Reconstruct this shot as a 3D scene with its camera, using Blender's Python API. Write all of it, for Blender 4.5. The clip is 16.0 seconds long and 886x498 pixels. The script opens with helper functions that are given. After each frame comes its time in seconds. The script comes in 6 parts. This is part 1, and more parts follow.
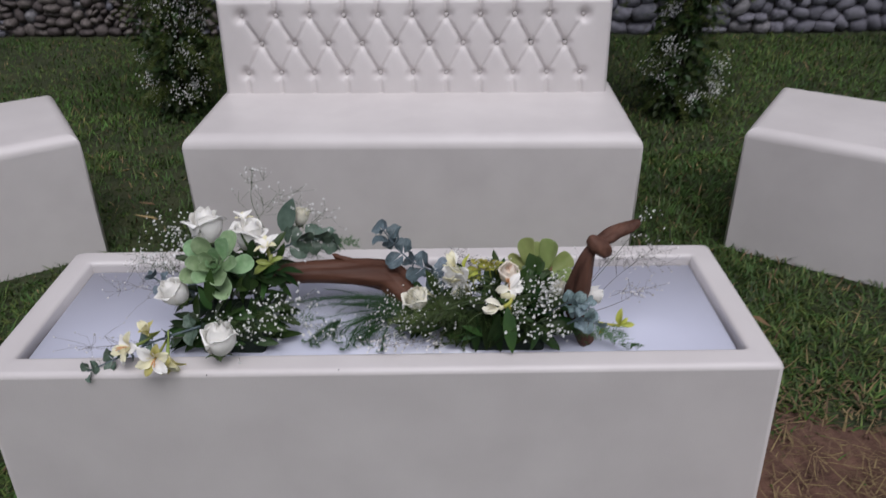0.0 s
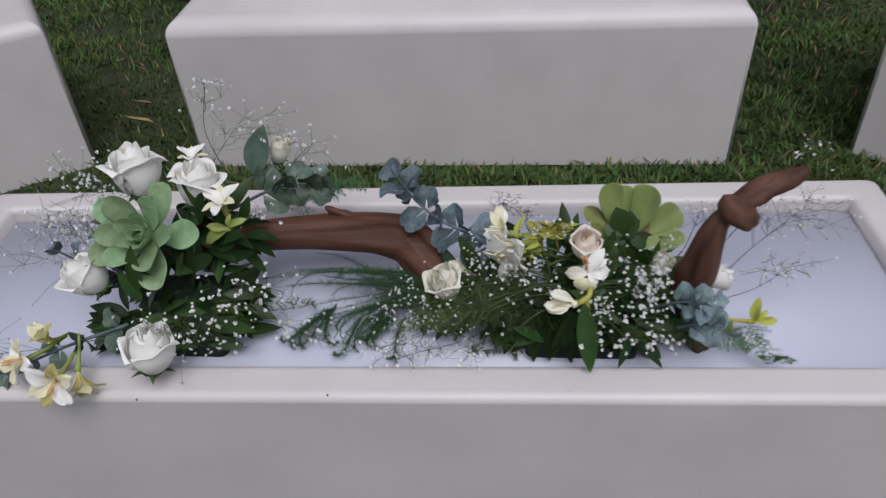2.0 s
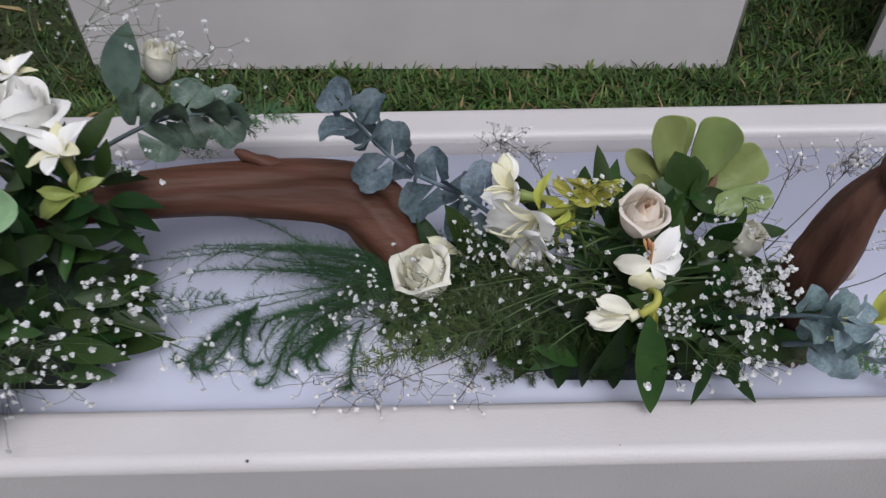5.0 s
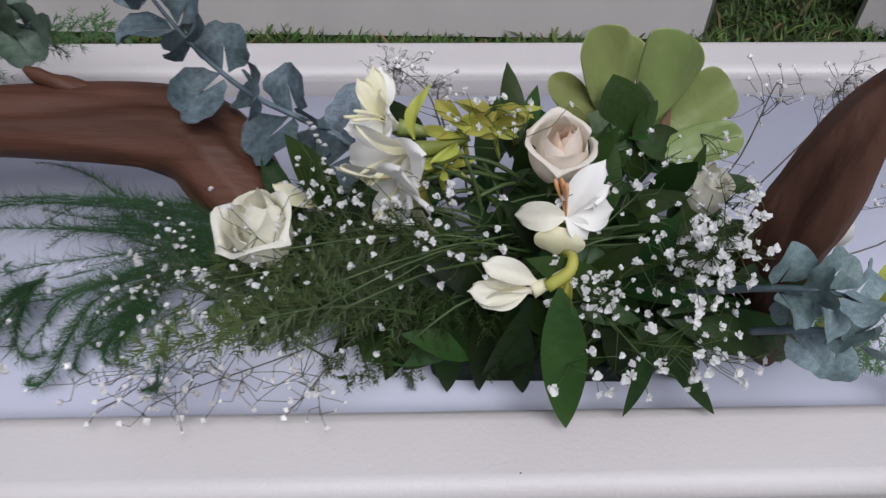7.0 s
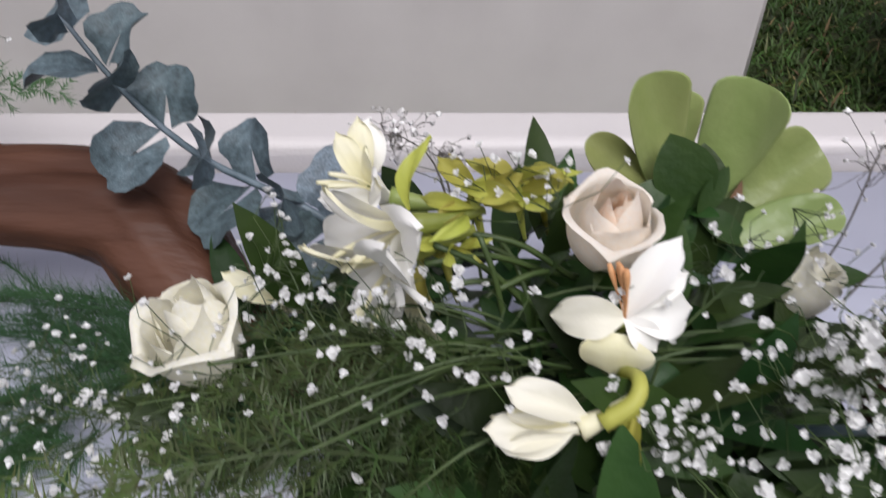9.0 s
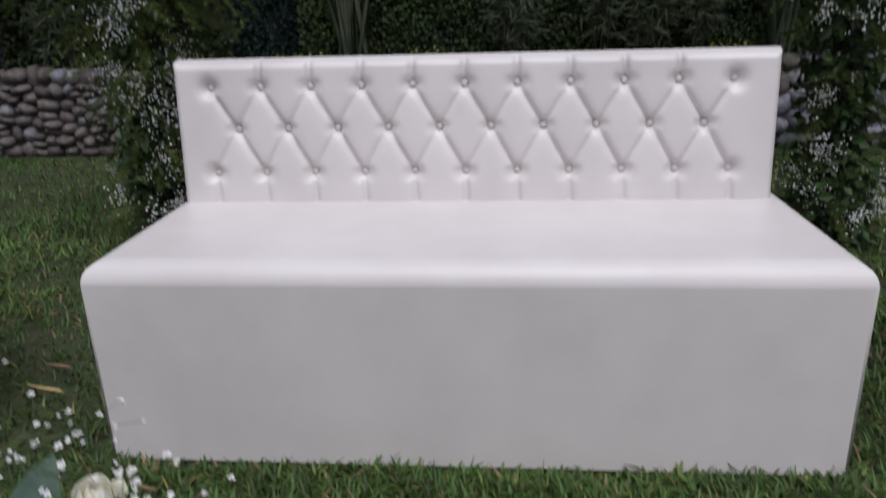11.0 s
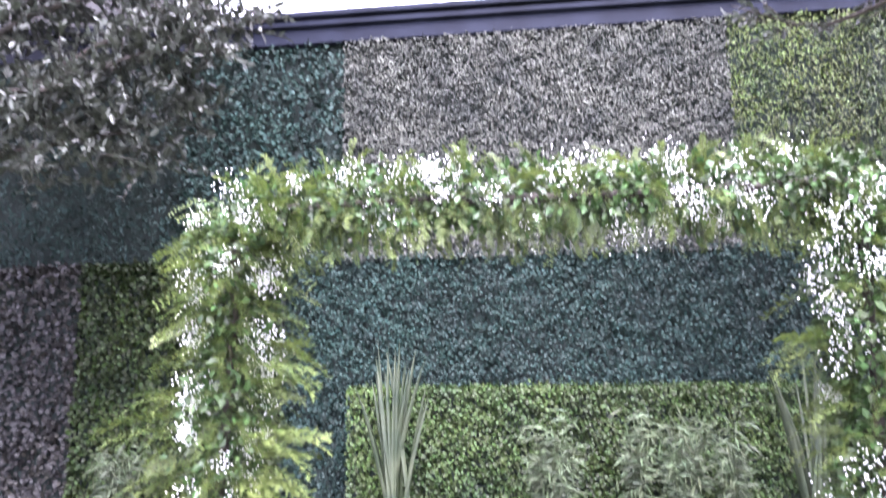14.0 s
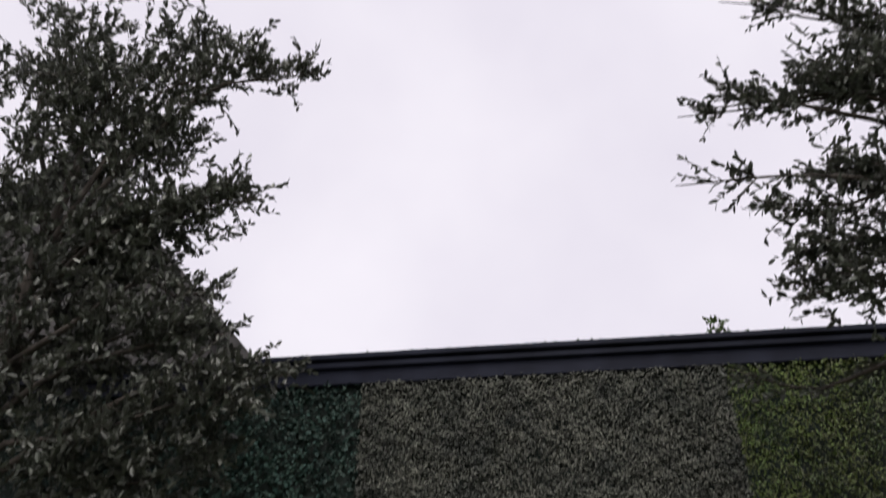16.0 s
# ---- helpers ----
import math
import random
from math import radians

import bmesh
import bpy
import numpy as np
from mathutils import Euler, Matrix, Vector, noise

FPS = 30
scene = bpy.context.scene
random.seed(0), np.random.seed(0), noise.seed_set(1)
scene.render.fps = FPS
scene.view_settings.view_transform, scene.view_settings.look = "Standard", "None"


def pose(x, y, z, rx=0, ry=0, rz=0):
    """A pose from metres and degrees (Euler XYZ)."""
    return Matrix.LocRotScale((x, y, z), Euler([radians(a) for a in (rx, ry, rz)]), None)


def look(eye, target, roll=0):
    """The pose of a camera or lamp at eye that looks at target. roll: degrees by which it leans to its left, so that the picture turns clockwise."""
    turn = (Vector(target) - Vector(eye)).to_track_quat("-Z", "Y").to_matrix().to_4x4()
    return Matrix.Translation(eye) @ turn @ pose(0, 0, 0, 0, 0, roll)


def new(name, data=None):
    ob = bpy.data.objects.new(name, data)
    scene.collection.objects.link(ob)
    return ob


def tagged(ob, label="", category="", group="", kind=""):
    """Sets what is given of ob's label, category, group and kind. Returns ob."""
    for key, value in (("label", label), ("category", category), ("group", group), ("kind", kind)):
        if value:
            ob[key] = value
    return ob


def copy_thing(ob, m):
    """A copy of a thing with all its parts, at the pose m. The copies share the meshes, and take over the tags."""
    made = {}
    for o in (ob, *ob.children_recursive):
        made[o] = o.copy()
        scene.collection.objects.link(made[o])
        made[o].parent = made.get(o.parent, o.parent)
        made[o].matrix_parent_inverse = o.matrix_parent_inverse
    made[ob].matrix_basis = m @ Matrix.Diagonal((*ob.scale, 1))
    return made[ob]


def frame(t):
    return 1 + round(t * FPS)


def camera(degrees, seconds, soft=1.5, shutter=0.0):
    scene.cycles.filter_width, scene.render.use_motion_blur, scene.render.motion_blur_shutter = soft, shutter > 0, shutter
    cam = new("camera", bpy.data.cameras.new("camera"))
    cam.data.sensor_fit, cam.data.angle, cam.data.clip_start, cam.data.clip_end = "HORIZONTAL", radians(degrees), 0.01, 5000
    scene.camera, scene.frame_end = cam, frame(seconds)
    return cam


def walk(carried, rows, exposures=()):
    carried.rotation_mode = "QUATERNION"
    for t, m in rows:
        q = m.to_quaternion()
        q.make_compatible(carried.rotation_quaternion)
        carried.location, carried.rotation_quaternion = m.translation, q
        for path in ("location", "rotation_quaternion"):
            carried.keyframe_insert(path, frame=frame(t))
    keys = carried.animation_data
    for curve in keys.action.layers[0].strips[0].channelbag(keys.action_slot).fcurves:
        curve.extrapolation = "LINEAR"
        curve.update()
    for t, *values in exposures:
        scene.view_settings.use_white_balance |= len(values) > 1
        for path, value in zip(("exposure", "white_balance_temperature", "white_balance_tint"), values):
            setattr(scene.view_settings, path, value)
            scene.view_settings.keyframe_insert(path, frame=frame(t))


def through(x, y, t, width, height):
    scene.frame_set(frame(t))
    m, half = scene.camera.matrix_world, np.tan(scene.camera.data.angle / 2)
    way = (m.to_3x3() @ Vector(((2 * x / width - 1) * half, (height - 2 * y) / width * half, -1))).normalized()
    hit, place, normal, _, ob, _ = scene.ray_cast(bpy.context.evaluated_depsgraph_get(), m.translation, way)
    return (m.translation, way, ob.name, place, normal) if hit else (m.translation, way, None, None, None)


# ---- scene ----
cam = camera(61.6, 16.0, soft=1.4, shutter=0.55)
PATH = [
    (0, (0.161, 0.133, 1.257), (0.117, 1.87, 0.267), -0.7),
    (0.5, (0.166, 0.221, 1.223), (0.075, 1.902, 0.144), -1.4),
    (1, (0.179, 0.364, 1.187), (0.06, 1.996, 0.037), -2.1),
    (1.5, (0.19, 0.489, 1.148), (0.009, 2.063, -0.072), -3.9),
    (2, (0.165, 0.578, 1.114), (-0.023, 2.118, -0.149), -4.0),
    (2.5, (0.126, 0.673, 1.076), (0.027, 2.143, -0.276), -3.2),
    (3, (0.095, 0.725, 1.051), (0.059, 2.127, -0.375), -0.1),
    (3.2, (0.088, 0.743, 1.047), (0.05, 2.124, -0.4), 0.2),
    (5.3, (0.115, 0.871, 0.942), (0.096, 2.221, -0.533), -0.6),
    (5.5, (0.124, 0.883, 0.928), (0.138, 2.228, -0.552), 1.2),
    (6, (0.144, 0.91, 0.892), (0.141, 2.253, -0.591), 1.4),
    (6.5, (0.165, 0.927, 0.856), (0.183, 2.26, -0.635), 1.7),
    (7, (0.183, 0.942, 0.827), (0.2, 2.298, -0.643), 1.1),
    (7.5, (0.196, 0.961, 0.795), (0.233, 2.355, -0.638), 1.7),
    (8, (0.201, 0.984, 0.768), (0.247, 2.405, -0.639), 2.3),
    (8.5, (0.195, 1.005, 0.751), (0.211, 2.474, -0.606), 1.4),
    (9, (0.187, 1.022, 0.748), (0.165, 2.562, -0.528), 0.3),
    (9.5, (0.17, 1.041, 0.755), (0.101, 2.66, -0.417), -0.5),
    (10, (0.144, 1.064, 0.775), (0.036, 2.782, -0.245), -1.2),
    (10.2, (0.134, 1.069, 0.796), (0.0, 2.825, -0.153), -1.3),
    (12.3, (0.054, 1.003, 1.05), (-0.132, 2.989, 0.912), -1.1),
    (12.5, (0.054, 0.989, 1.083), (-0.134, 2.98, 1.023), -0.7),
    (13, (0.045, 0.962, 1.171), (-0.144, 2.952, 1.241), -0.1),
    (13.5, (0.032, 0.919, 1.263), (-0.157, 2.9, 1.466), -0.2),
    (14, (0.034, 0.852, 1.352), (-0.196, 2.809, 1.697), -0.7),
    (14.5, (0.027, 0.793, 1.421), (-0.219, 2.693, 1.993), 0.0),
    (15, (0.026, 0.74, 1.482), (-0.215, 2.581, 2.227), 0.1),
    (15.5, (0.027, 0.68, 1.52), (-0.212, 2.435, 2.448), 0.2),
    (16, (0.033, 0.597, 1.574), (-0.179, 2.263, 2.661), -0.1),
]
EXPOSURES = [
    (0.0, 0.05, 6080, 13),
    (1.0, 0.03, 6080, 13),
    (2.0, 0.0, 6020, 12),
    (3.0, 0.06, 5950, 12),
    (5.5, 0.10, 5980, 12),
    (7.0, 0.10, 6000, 12),
    (8.5, 0.34, 6080, 12),
    (9.0, 0.46, 6200, 13),
    (9.5, 0.40, 6050, 13),
    (10.0, 0.30, 5900, 13),
    (10.2, 0.28, 5900, 13),
    (12.3, 0.26, 6200, 11),
    (12.5, 0.34, 6200, 11),
    (13.0, 1.30, 6350, 11),
    (13.5, 3.00, 6150, 14),
    (14.0, 4.25, 5700, 28),
    (14.5, 3.98, 5650, 23),
    (15.0, 2.62, 5900, 14),
    (15.5, 1.42, 6300, 11),
    (16.0, 1.22, 6600, 11),
]
walk(cam, [(t, look(eye, target, roll)) for t, eye, target, roll in PATH], EXPOSURES)

# ---- light: an overcast late afternoon ----
world = bpy.data.worlds.new("overcast_sky")
scene.world = world
world.use_nodes = True
wn, wl = world.node_tree.nodes, world.node_tree.links
wn.clear()
w_out = wn.new("ShaderNodeOutputWorld")
w_bg = wn.new("ShaderNodeBackground")
w_sky = wn.new("ShaderNodeTexSky")
w_sky.sky_type, w_sky.sun_disc = "NISHITA", False
w_sky.sun_elevation, w_sky.sun_rotation = radians(62), radians(163)
w_sky.air_density, w_sky.dust_density = 1.0, 4.0
w_grey = wn.new("ShaderNodeHueSaturation")
w_grey.inputs["Saturation"].default_value = 0.12
w_coord = wn.new("ShaderNodeTexCoord")
w_cloud = wn.new("ShaderNodeTexNoise")
w_cloud.inputs["Scale"].default_value, w_cloud.inputs["Detail"].default_value = 2.2, 4.0
w_ramp = wn.new("ShaderNodeValToRGB")
w_ramp.color_ramp.elements[0].position, w_ramp.color_ramp.elements[0].color = 0.3, (0.80, 0.79, 0.84, 1)
w_ramp.color_ramp.elements[1].position, w_ramp.color_ramp.elements[1].color = 0.75, (1, 1, 1, 1)
w_mix = wn.new("ShaderNodeMix")
w_mix.data_type, w_mix.blend_type = "RGBA", "MULTIPLY"
w_mix.inputs["Factor"].default_value = 1.0
w_even = wn.new("ShaderNodeMix")
w_even.data_type, w_even.blend_type = "RGBA", "MIX"
w_even.inputs["Factor"].default_value = 0.75
w_even.inputs["B"].default_value = (7.7, 7.45, 8.2, 1)
wl.new(w_coord.outputs["Generated"], w_cloud.inputs["Vector"])
wl.new(w_cloud.outputs["Fac"], w_ramp.inputs["Fac"])
wl.new(w_sky.outputs["Color"], w_grey.inputs["Color"])
wl.new(w_grey.outputs["Color"], w_even.inputs["A"])
wl.new(w_even.outputs["Result"], w_mix.inputs["A"])
wl.new(w_ramp.outputs["Color"], w_mix.inputs["B"])
wl.new(w_mix.outputs["Result"], w_bg.inputs["Color"])
w_bg.inputs["Strength"].default_value = 0.062
wl.new(w_bg.outputs["Background"], w_out.inputs["Surface"])

sun = new("sun", bpy.data.lights.new("sun", "SUN"))
sun.data.energy, sun.data.angle, sun.data.color = 1.9, radians(38), (1.0, 0.96, 0.92)
sun.matrix_world = look((1.1, -2.2, 7.2), (0, 1.5, 0))

# ---- materials ----
def material(name, dark, light, scale=8.0, rough=0.6, bump=0.0, bump_scale=60.0, metal=0.0, island=0.0, piece=0.0, through=0.0, blotch=0.25, stretch=(1, 1, 1), spec=0.5, sheen=0.0):
    """A surface between two colours, with broad blotches, fine grain and relief. island, piece: how far single leaves or pieces differ."""
    m = bpy.data.materials.new(name)
    m.use_nodes = True
    n, l = m.node_tree.nodes, m.node_tree.links
    n.clear()
    out = n.new("ShaderNodeOutputMaterial")
    b = n.new("ShaderNodeBsdfPrincipled")
    coord = n.new("ShaderNodeTexCoord")
    mapping = n.new("ShaderNodeMapping")
    mapping.inputs["Scale"].default_value = stretch
    l.new(coord.outputs["Object"], mapping.inputs["Vector"])
    fine = n.new("ShaderNodeTexNoise")
    fine.inputs["Scale"].default_value, fine.inputs["Detail"].default_value = scale, 5.0
    l.new(mapping.outputs["Vector"], fine.inputs["Vector"])
    broad = n.new("ShaderNodeTexNoise")
    broad.inputs["Scale"].default_value, broad.inputs["Detail"].default_value = scale * 0.17, 2.0
    l.new(mapping.outputs["Vector"], broad.inputs["Vector"])
    ramp = n.new("ShaderNodeValToRGB")
    ramp.color_ramp.elements[0].position, ramp.color_ramp.elements[0].color = 0.3, (*dark, 1)
    ramp.color_ramp.elements[1].position, ramp.color_ramp.elements[1].color = 0.7, (*light, 1)
    l.new(fine.outputs["Fac"], ramp.inputs["Fac"])
    hue = n.new("ShaderNodeHueSaturation")
    l.new(ramp.outputs["Color"], hue.inputs["Color"])
    level = n.new("ShaderNodeMapRange")
    level.inputs["From Min"].default_value, level.inputs["From Max"].default_value = 0.25, 0.75
    level.inputs["To Min"].default_value, level.inputs["To Max"].default_value = 1 - blotch, 1 + blotch
    l.new(broad.outputs["Fac"], level.inputs["Value"])
    value = level.outputs["Result"]
    if island or piece:
        own = n.new("ShaderNodeNewGeometry" if island else "ShaderNodeObjectInfo")
        pick = own.outputs["Random Per Island" if island else "Random"]
        spread = n.new("ShaderNodeMapRange")
        spread.inputs["To Min"].default_value, spread.inputs["To Max"].default_value = 1 - (island or piece), 1 + (island or piece)
        l.new(pick, spread.inputs["Value"])
        times = n.new("ShaderNodeMath")
        times.operation = "MULTIPLY"
        l.new(value, times.inputs[0])
        l.new(spread.outputs["Result"], times.inputs[1])
        value = times.outputs["Value"]
        turn = n.new("ShaderNodeMath")
        turn.operation = "MULTIPLY_ADD"
        turn.inputs[1].default_value, turn.inputs[2].default_value = 0.05, 0.475
        l.new(pick, turn.inputs[0])
        l.new(turn.outputs["Value"], hue.inputs["Hue"])
    l.new(value, hue.inputs["Value"])
    l.new(hue.outputs["Color"], b.inputs["Base Color"])
    gloss = n.new("ShaderNodeMapRange")
    gloss.inputs["To Min"].default_value, gloss.inputs["To Max"].default_value = max(0.02, rough - 0.12), min(1, rough + 0.12)
    l.new(broad.outputs["Fac"], gloss.inputs["Value"])
    l.new(gloss.outputs["Result"], b.inputs["Roughness"])
    b.inputs["Metallic"].default_value = metal
    b.inputs["Specular IOR Level"].default_value = spec
    if sheen:
        b.inputs["Sheen Weight"].default_value = sheen
    if bump:
        grain = n.new("ShaderNodeTexNoise")
        grain.inputs["Scale"].default_value, grain.inputs["Detail"].default_value = bump_scale, 4.0
        l.new(mapping.outputs["Vector"], grain.inputs["Vector"])
        relief = n.new("ShaderNodeBump")
        relief.inputs["Strength"].default_value, relief.inputs["Distance"].default_value = bump, 0.01
        l.new(grain.outputs["Fac"], relief.inputs["Height"])
        l.new(relief.outputs["Normal"], b.inputs["Normal"])
    if through:
        lucent = n.new("ShaderNodeBsdfTranslucent")
        l.new(hue.outputs["Color"], lucent.inputs["Color"])
        both = n.new("ShaderNodeMixShader")
        both.inputs["Fac"].default_value = through
        l.new(b.outputs["BSDF"], both.inputs[1])
        l.new(lucent.outputs["BSDF"], both.inputs[2])
        l.new(both.outputs["Shader"], out.inputs["Surface"])
    else:
        l.new(b.outputs["BSDF"], out.inputs["Surface"])
    return m


LEATHER = material("white_leatherette", (0.6132, 0.5796, 0.5628), (0.6804, 0.6468, 0.6258), 6.0, 0.42, 0.10, 420.0, blotch=0.05)
PANEL = material("white_acrylic_sheet", (0.60, 0.62, 0.735), (0.67, 0.69, 0.80), 3.0, 0.24, 0.02, 30.0, blotch=0.05)
PIPING = material("leatherette_piping", (0.5208, 0.4872, 0.4704), (0.588, 0.5544, 0.5376), 10.0, 0.45, blotch=0.05)
SOIL = material("lawn_soil", (0.02236, 0.03096, 0.01032), (0.04472, 0.0516, 0.01892), 9.0, 0.95, 0.6, 70.0)
RED_SOIL = material("red_brown_soil", (0.0817, 0.03956, 0.0258), (0.1892, 0.1015, 0.0688), 14.0, 0.95, 0.7, 80.0)
# for the unseen walls added to cut the light near the horizon
ADDED_WALL = material("added_dark_wall", (0.015, 0.03, 0.012), (0.04, 0.065, 0.025), 12.0, 0.9, 0.8, 14.0)
BED = material("bed_soil", (0.02, 0.015, 0.01), (0.05, 0.038, 0.026), 12.0, 0.95, 0.6, 50.0)
GRASS = material("lawn_grass", (0.032, 0.066, 0.011), (0.082, 0.142, 0.028), 4.0, 0.65, island=0.6, through=0.25, blotch=0.4)
PALE_GRASS = material("yellow_green_grass", (0.085, 0.125, 0.022), (0.17, 0.21, 0.05), 4.0, 0.6, island=0.4, through=0.25)
STRAW = material("dry_grass", (0.129, 0.086, 0.0387), (0.2752, 0.1892, 0.0946), 6.0, 0.8, island=0.4, through=0.1)
STONE = material("blue_grey_river_stone", (0.086, 0.086, 0.104), (0.182, 0.180, 0.206), 5.0, 0.78, 0.35, 60.0, piece=0.45, blotch=0.25)
PALE_STONE = material("pale_river_stone", (0.12, 0.117, 0.126), (0.225, 0.218, 0.222), 5.0, 0.78, 0.35, 60.0, piece=0.3, blotch=0.25)
# tan stone, dimmed to bring the tree's shade to the wall's left end
TAN_SHADED_STONE = material("tan_shaded_river_stone", (0.0682, 0.05704, 0.0527), (0.1488, 0.1271, 0.1178), 5.0, 0.72, 0.22, 60.0, piece=0.4, blotch=0.2)
MORTAR = material("dark_mortar", (0.045, 0.043, 0.044), (0.095, 0.090, 0.090), 20.0, 0.95, 0.6, 60.0)
# near-black behind the leaves, so that the gaps look deep in shade
BACKING = material("shade_dark_backing", (0.006, 0.012, 0.010), (0.015, 0.024, 0.019), 8.0, 0.9)
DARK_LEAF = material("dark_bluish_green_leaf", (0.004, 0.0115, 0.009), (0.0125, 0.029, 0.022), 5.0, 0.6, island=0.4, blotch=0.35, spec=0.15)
GREY_LEAF = material("grey_green_leaf", (0.018, 0.021, 0.017), (0.078, 0.080, 0.064), 5.0, 0.55, island=0.6, blotch=0.25, spec=0.25)
LIME_LEAF = material("yellow_green_leaf", (0.019, 0.032, 0.005), (0.052, 0.068, 0.011), 4.0, 0.55, island=0.5, blotch=0.45, spec=0.25)
HEDGE_LEAF = material("hedge_leaf", (0.013, 0.025, 0.006), (0.036, 0.056, 0.012), 4.0, 0.55, island=0.4, blotch=0.4, spec=0.22)
# hedge green and hedge brown with the left tree's shade mixed into the colour
SHADED_HEDGE_LEAF = material("shaded_hedge_leaf", (0.010, 0.018, 0.004), (0.030, 0.044, 0.010), 4.0, 0.55, island=0.5, blotch=0.35, spec=0.2)
SHADED_BROWN_LEAF = material("shaded_brown_leaf", (0.0052, 0.004225, 0.002925), (0.013, 0.0104, 0.0065), 5.0, 0.6, island=0.5)
FASCIA = material("dark_painted_metal", (0.006, 0.007, 0.013), (0.012, 0.014, 0.024), 4.0, 0.55, 0.05, 40.0, spec=0.08)
ROOF = material("dark_roof_tile", (0.015, 0.014, 0.015), (0.04, 0.036, 0.036), 6.0, 0.8, 0.4, 18.0)
BARK = material("dark_bark", (0.02, 0.016, 0.013), (0.06, 0.048, 0.038), 18.0, 0.9, 0.7, 50.0, stretch=(1, 1, 0.25))


# ---- building tools ----
def mesh_of(name, verts, faces, mat, smooth=True):
    verts, faces = np.asarray(verts, dtype=np.float32), np.asarray(faces, dtype=np.int32)
    me = bpy.data.meshes.new(name)
    k = faces.shape[1]
    me.vertices.add(len(verts))
    me.vertices.foreach_set("co", verts.ravel())
    me.loops.add(faces.size)
    me.loops.foreach_set("vertex_index", faces.ravel())
    me.polygons.add(len(faces))
    me.polygons.foreach_set("loop_start", np.arange(0, faces.size, k, dtype=np.int32))
    me.polygons.foreach_set("use_smooth", np.full(len(faces), smooth))
    me.update(calc_edges=True)
    me.materials.append(mat)
    return me


def mesh_part(name, verts, faces, mat, parent=None, label="", smooth=True):
    ob = new(name, mesh_of(name, verts, faces, mat, smooth))
    ob.parent = parent
    return tagged(ob, label)


def part(name, bm, mat, parent=None, label="", smooth=True, largest_round=1e9):
    """One bmesh as one object; faces larger than largest_round stay flat."""
    me = bpy.data.meshes.new(name)
    for f in bm.faces:
        f.smooth = bool(smooth) and f.calc_area() < largest_round
    bm.to_mesh(me)
    bm.free()
    me.materials.append(mat)
    ob = new(name, me)
    ob.parent = parent
    return tagged(ob, label)


def join(*pieces):
    """Several (verts, faces) in one."""
    vs, fs, at = [], [], 0
    for v, f in pieces:
        vs.append(np.asarray(v, dtype=float))
        fs.append(np.asarray(f) + at)
        at += len(v)
    return np.concatenate(vs), np.concatenate(fs)


def spread_copies(template, places, turns, sizes):
    """Many copies of a small (verts, faces): places (n, 3), turns (n, 3, 3), sizes (n,) or (n, 3)."""
    v, f = np.asarray(template[0], dtype=float), np.asarray(template[1])
    sizes = np.asarray(sizes, dtype=float)
    sizes = sizes[:, None] if sizes.ndim == 1 else sizes
    scaled = v[None] * sizes[:, None, :]
    out = np.einsum("nij,nkj->nki", turns, scaled) + np.asarray(places)[:, None, :]
    faces = f[None] + (np.arange(len(out)) * len(v))[:, None, None]
    return out.reshape(-1, 3), faces.reshape(-1, f.shape[1])


def bases(forward, normal):
    """Turns whose y runs along forward and whose z leans to normal."""
    y = forward / np.maximum(np.linalg.norm(forward, axis=-1, keepdims=True), 1e-9)
    x = np.cross(y, normal)
    x = x / np.maximum(np.linalg.norm(x, axis=-1, keepdims=True), 1e-9)
    z = np.cross(x, y)
    return np.stack([x, y, z], axis=-1)


def grid_faces(rows, cols, closed=False):
    i, j = np.meshgrid(np.arange(rows - 1), np.arange(cols if closed else cols - 1), indexing="ij")
    i, j = i.ravel(), j.ravel()
    k = (j + 1) % cols
    return np.stack([i * cols + j, i * cols + k, (i + 1) * cols + k, (i + 1) * cols + j], axis=1)


def leaf_shape(length, width, fold=0.15, curl=0.2, steps=4, blunt=0.5, lift=0.0):
    """A leaf along y with its base at the origin: a folded blade of three rows of points."""
    t = np.linspace(0, 1, steps + 1)
    w = width * 0.5 * np.sin(np.pi * t ** blunt) ** 0.8
    w[0], w[-1] = width * 0.03, width * 0.01
    z = -curl * length * t ** 2 + lift * length * t
    v = np.stack([np.stack([-w, t * length, z + fold * w], 1), np.stack([0 * w, t * length, z], 1), np.stack([w, t * length, z + fold * w], 1)], axis=1).reshape(-1, 3)
    return v, grid_faces(steps + 1, 3)


LEAFLET = (np.array([(0, 0, 0), (-0.32, 0.45, 0.08), (0, 1, -0.06), (0.32, 0.45, 0.08)], dtype=float), np.array([(0, 1, 2), (0, 2, 3)]))
ROUND_LEAFLET = (np.array([(0, 0, 0), (-0.42, 0.3, 0.06), (-0.36, 0.75, 0.06), (0, 1, -0.02), (0.36, 0.75, 0.06), (0.42, 0.3, 0.06)], dtype=float), np.array([(0, 1, 2), (0, 2, 3), (0, 3, 4), (0, 4, 5)]))


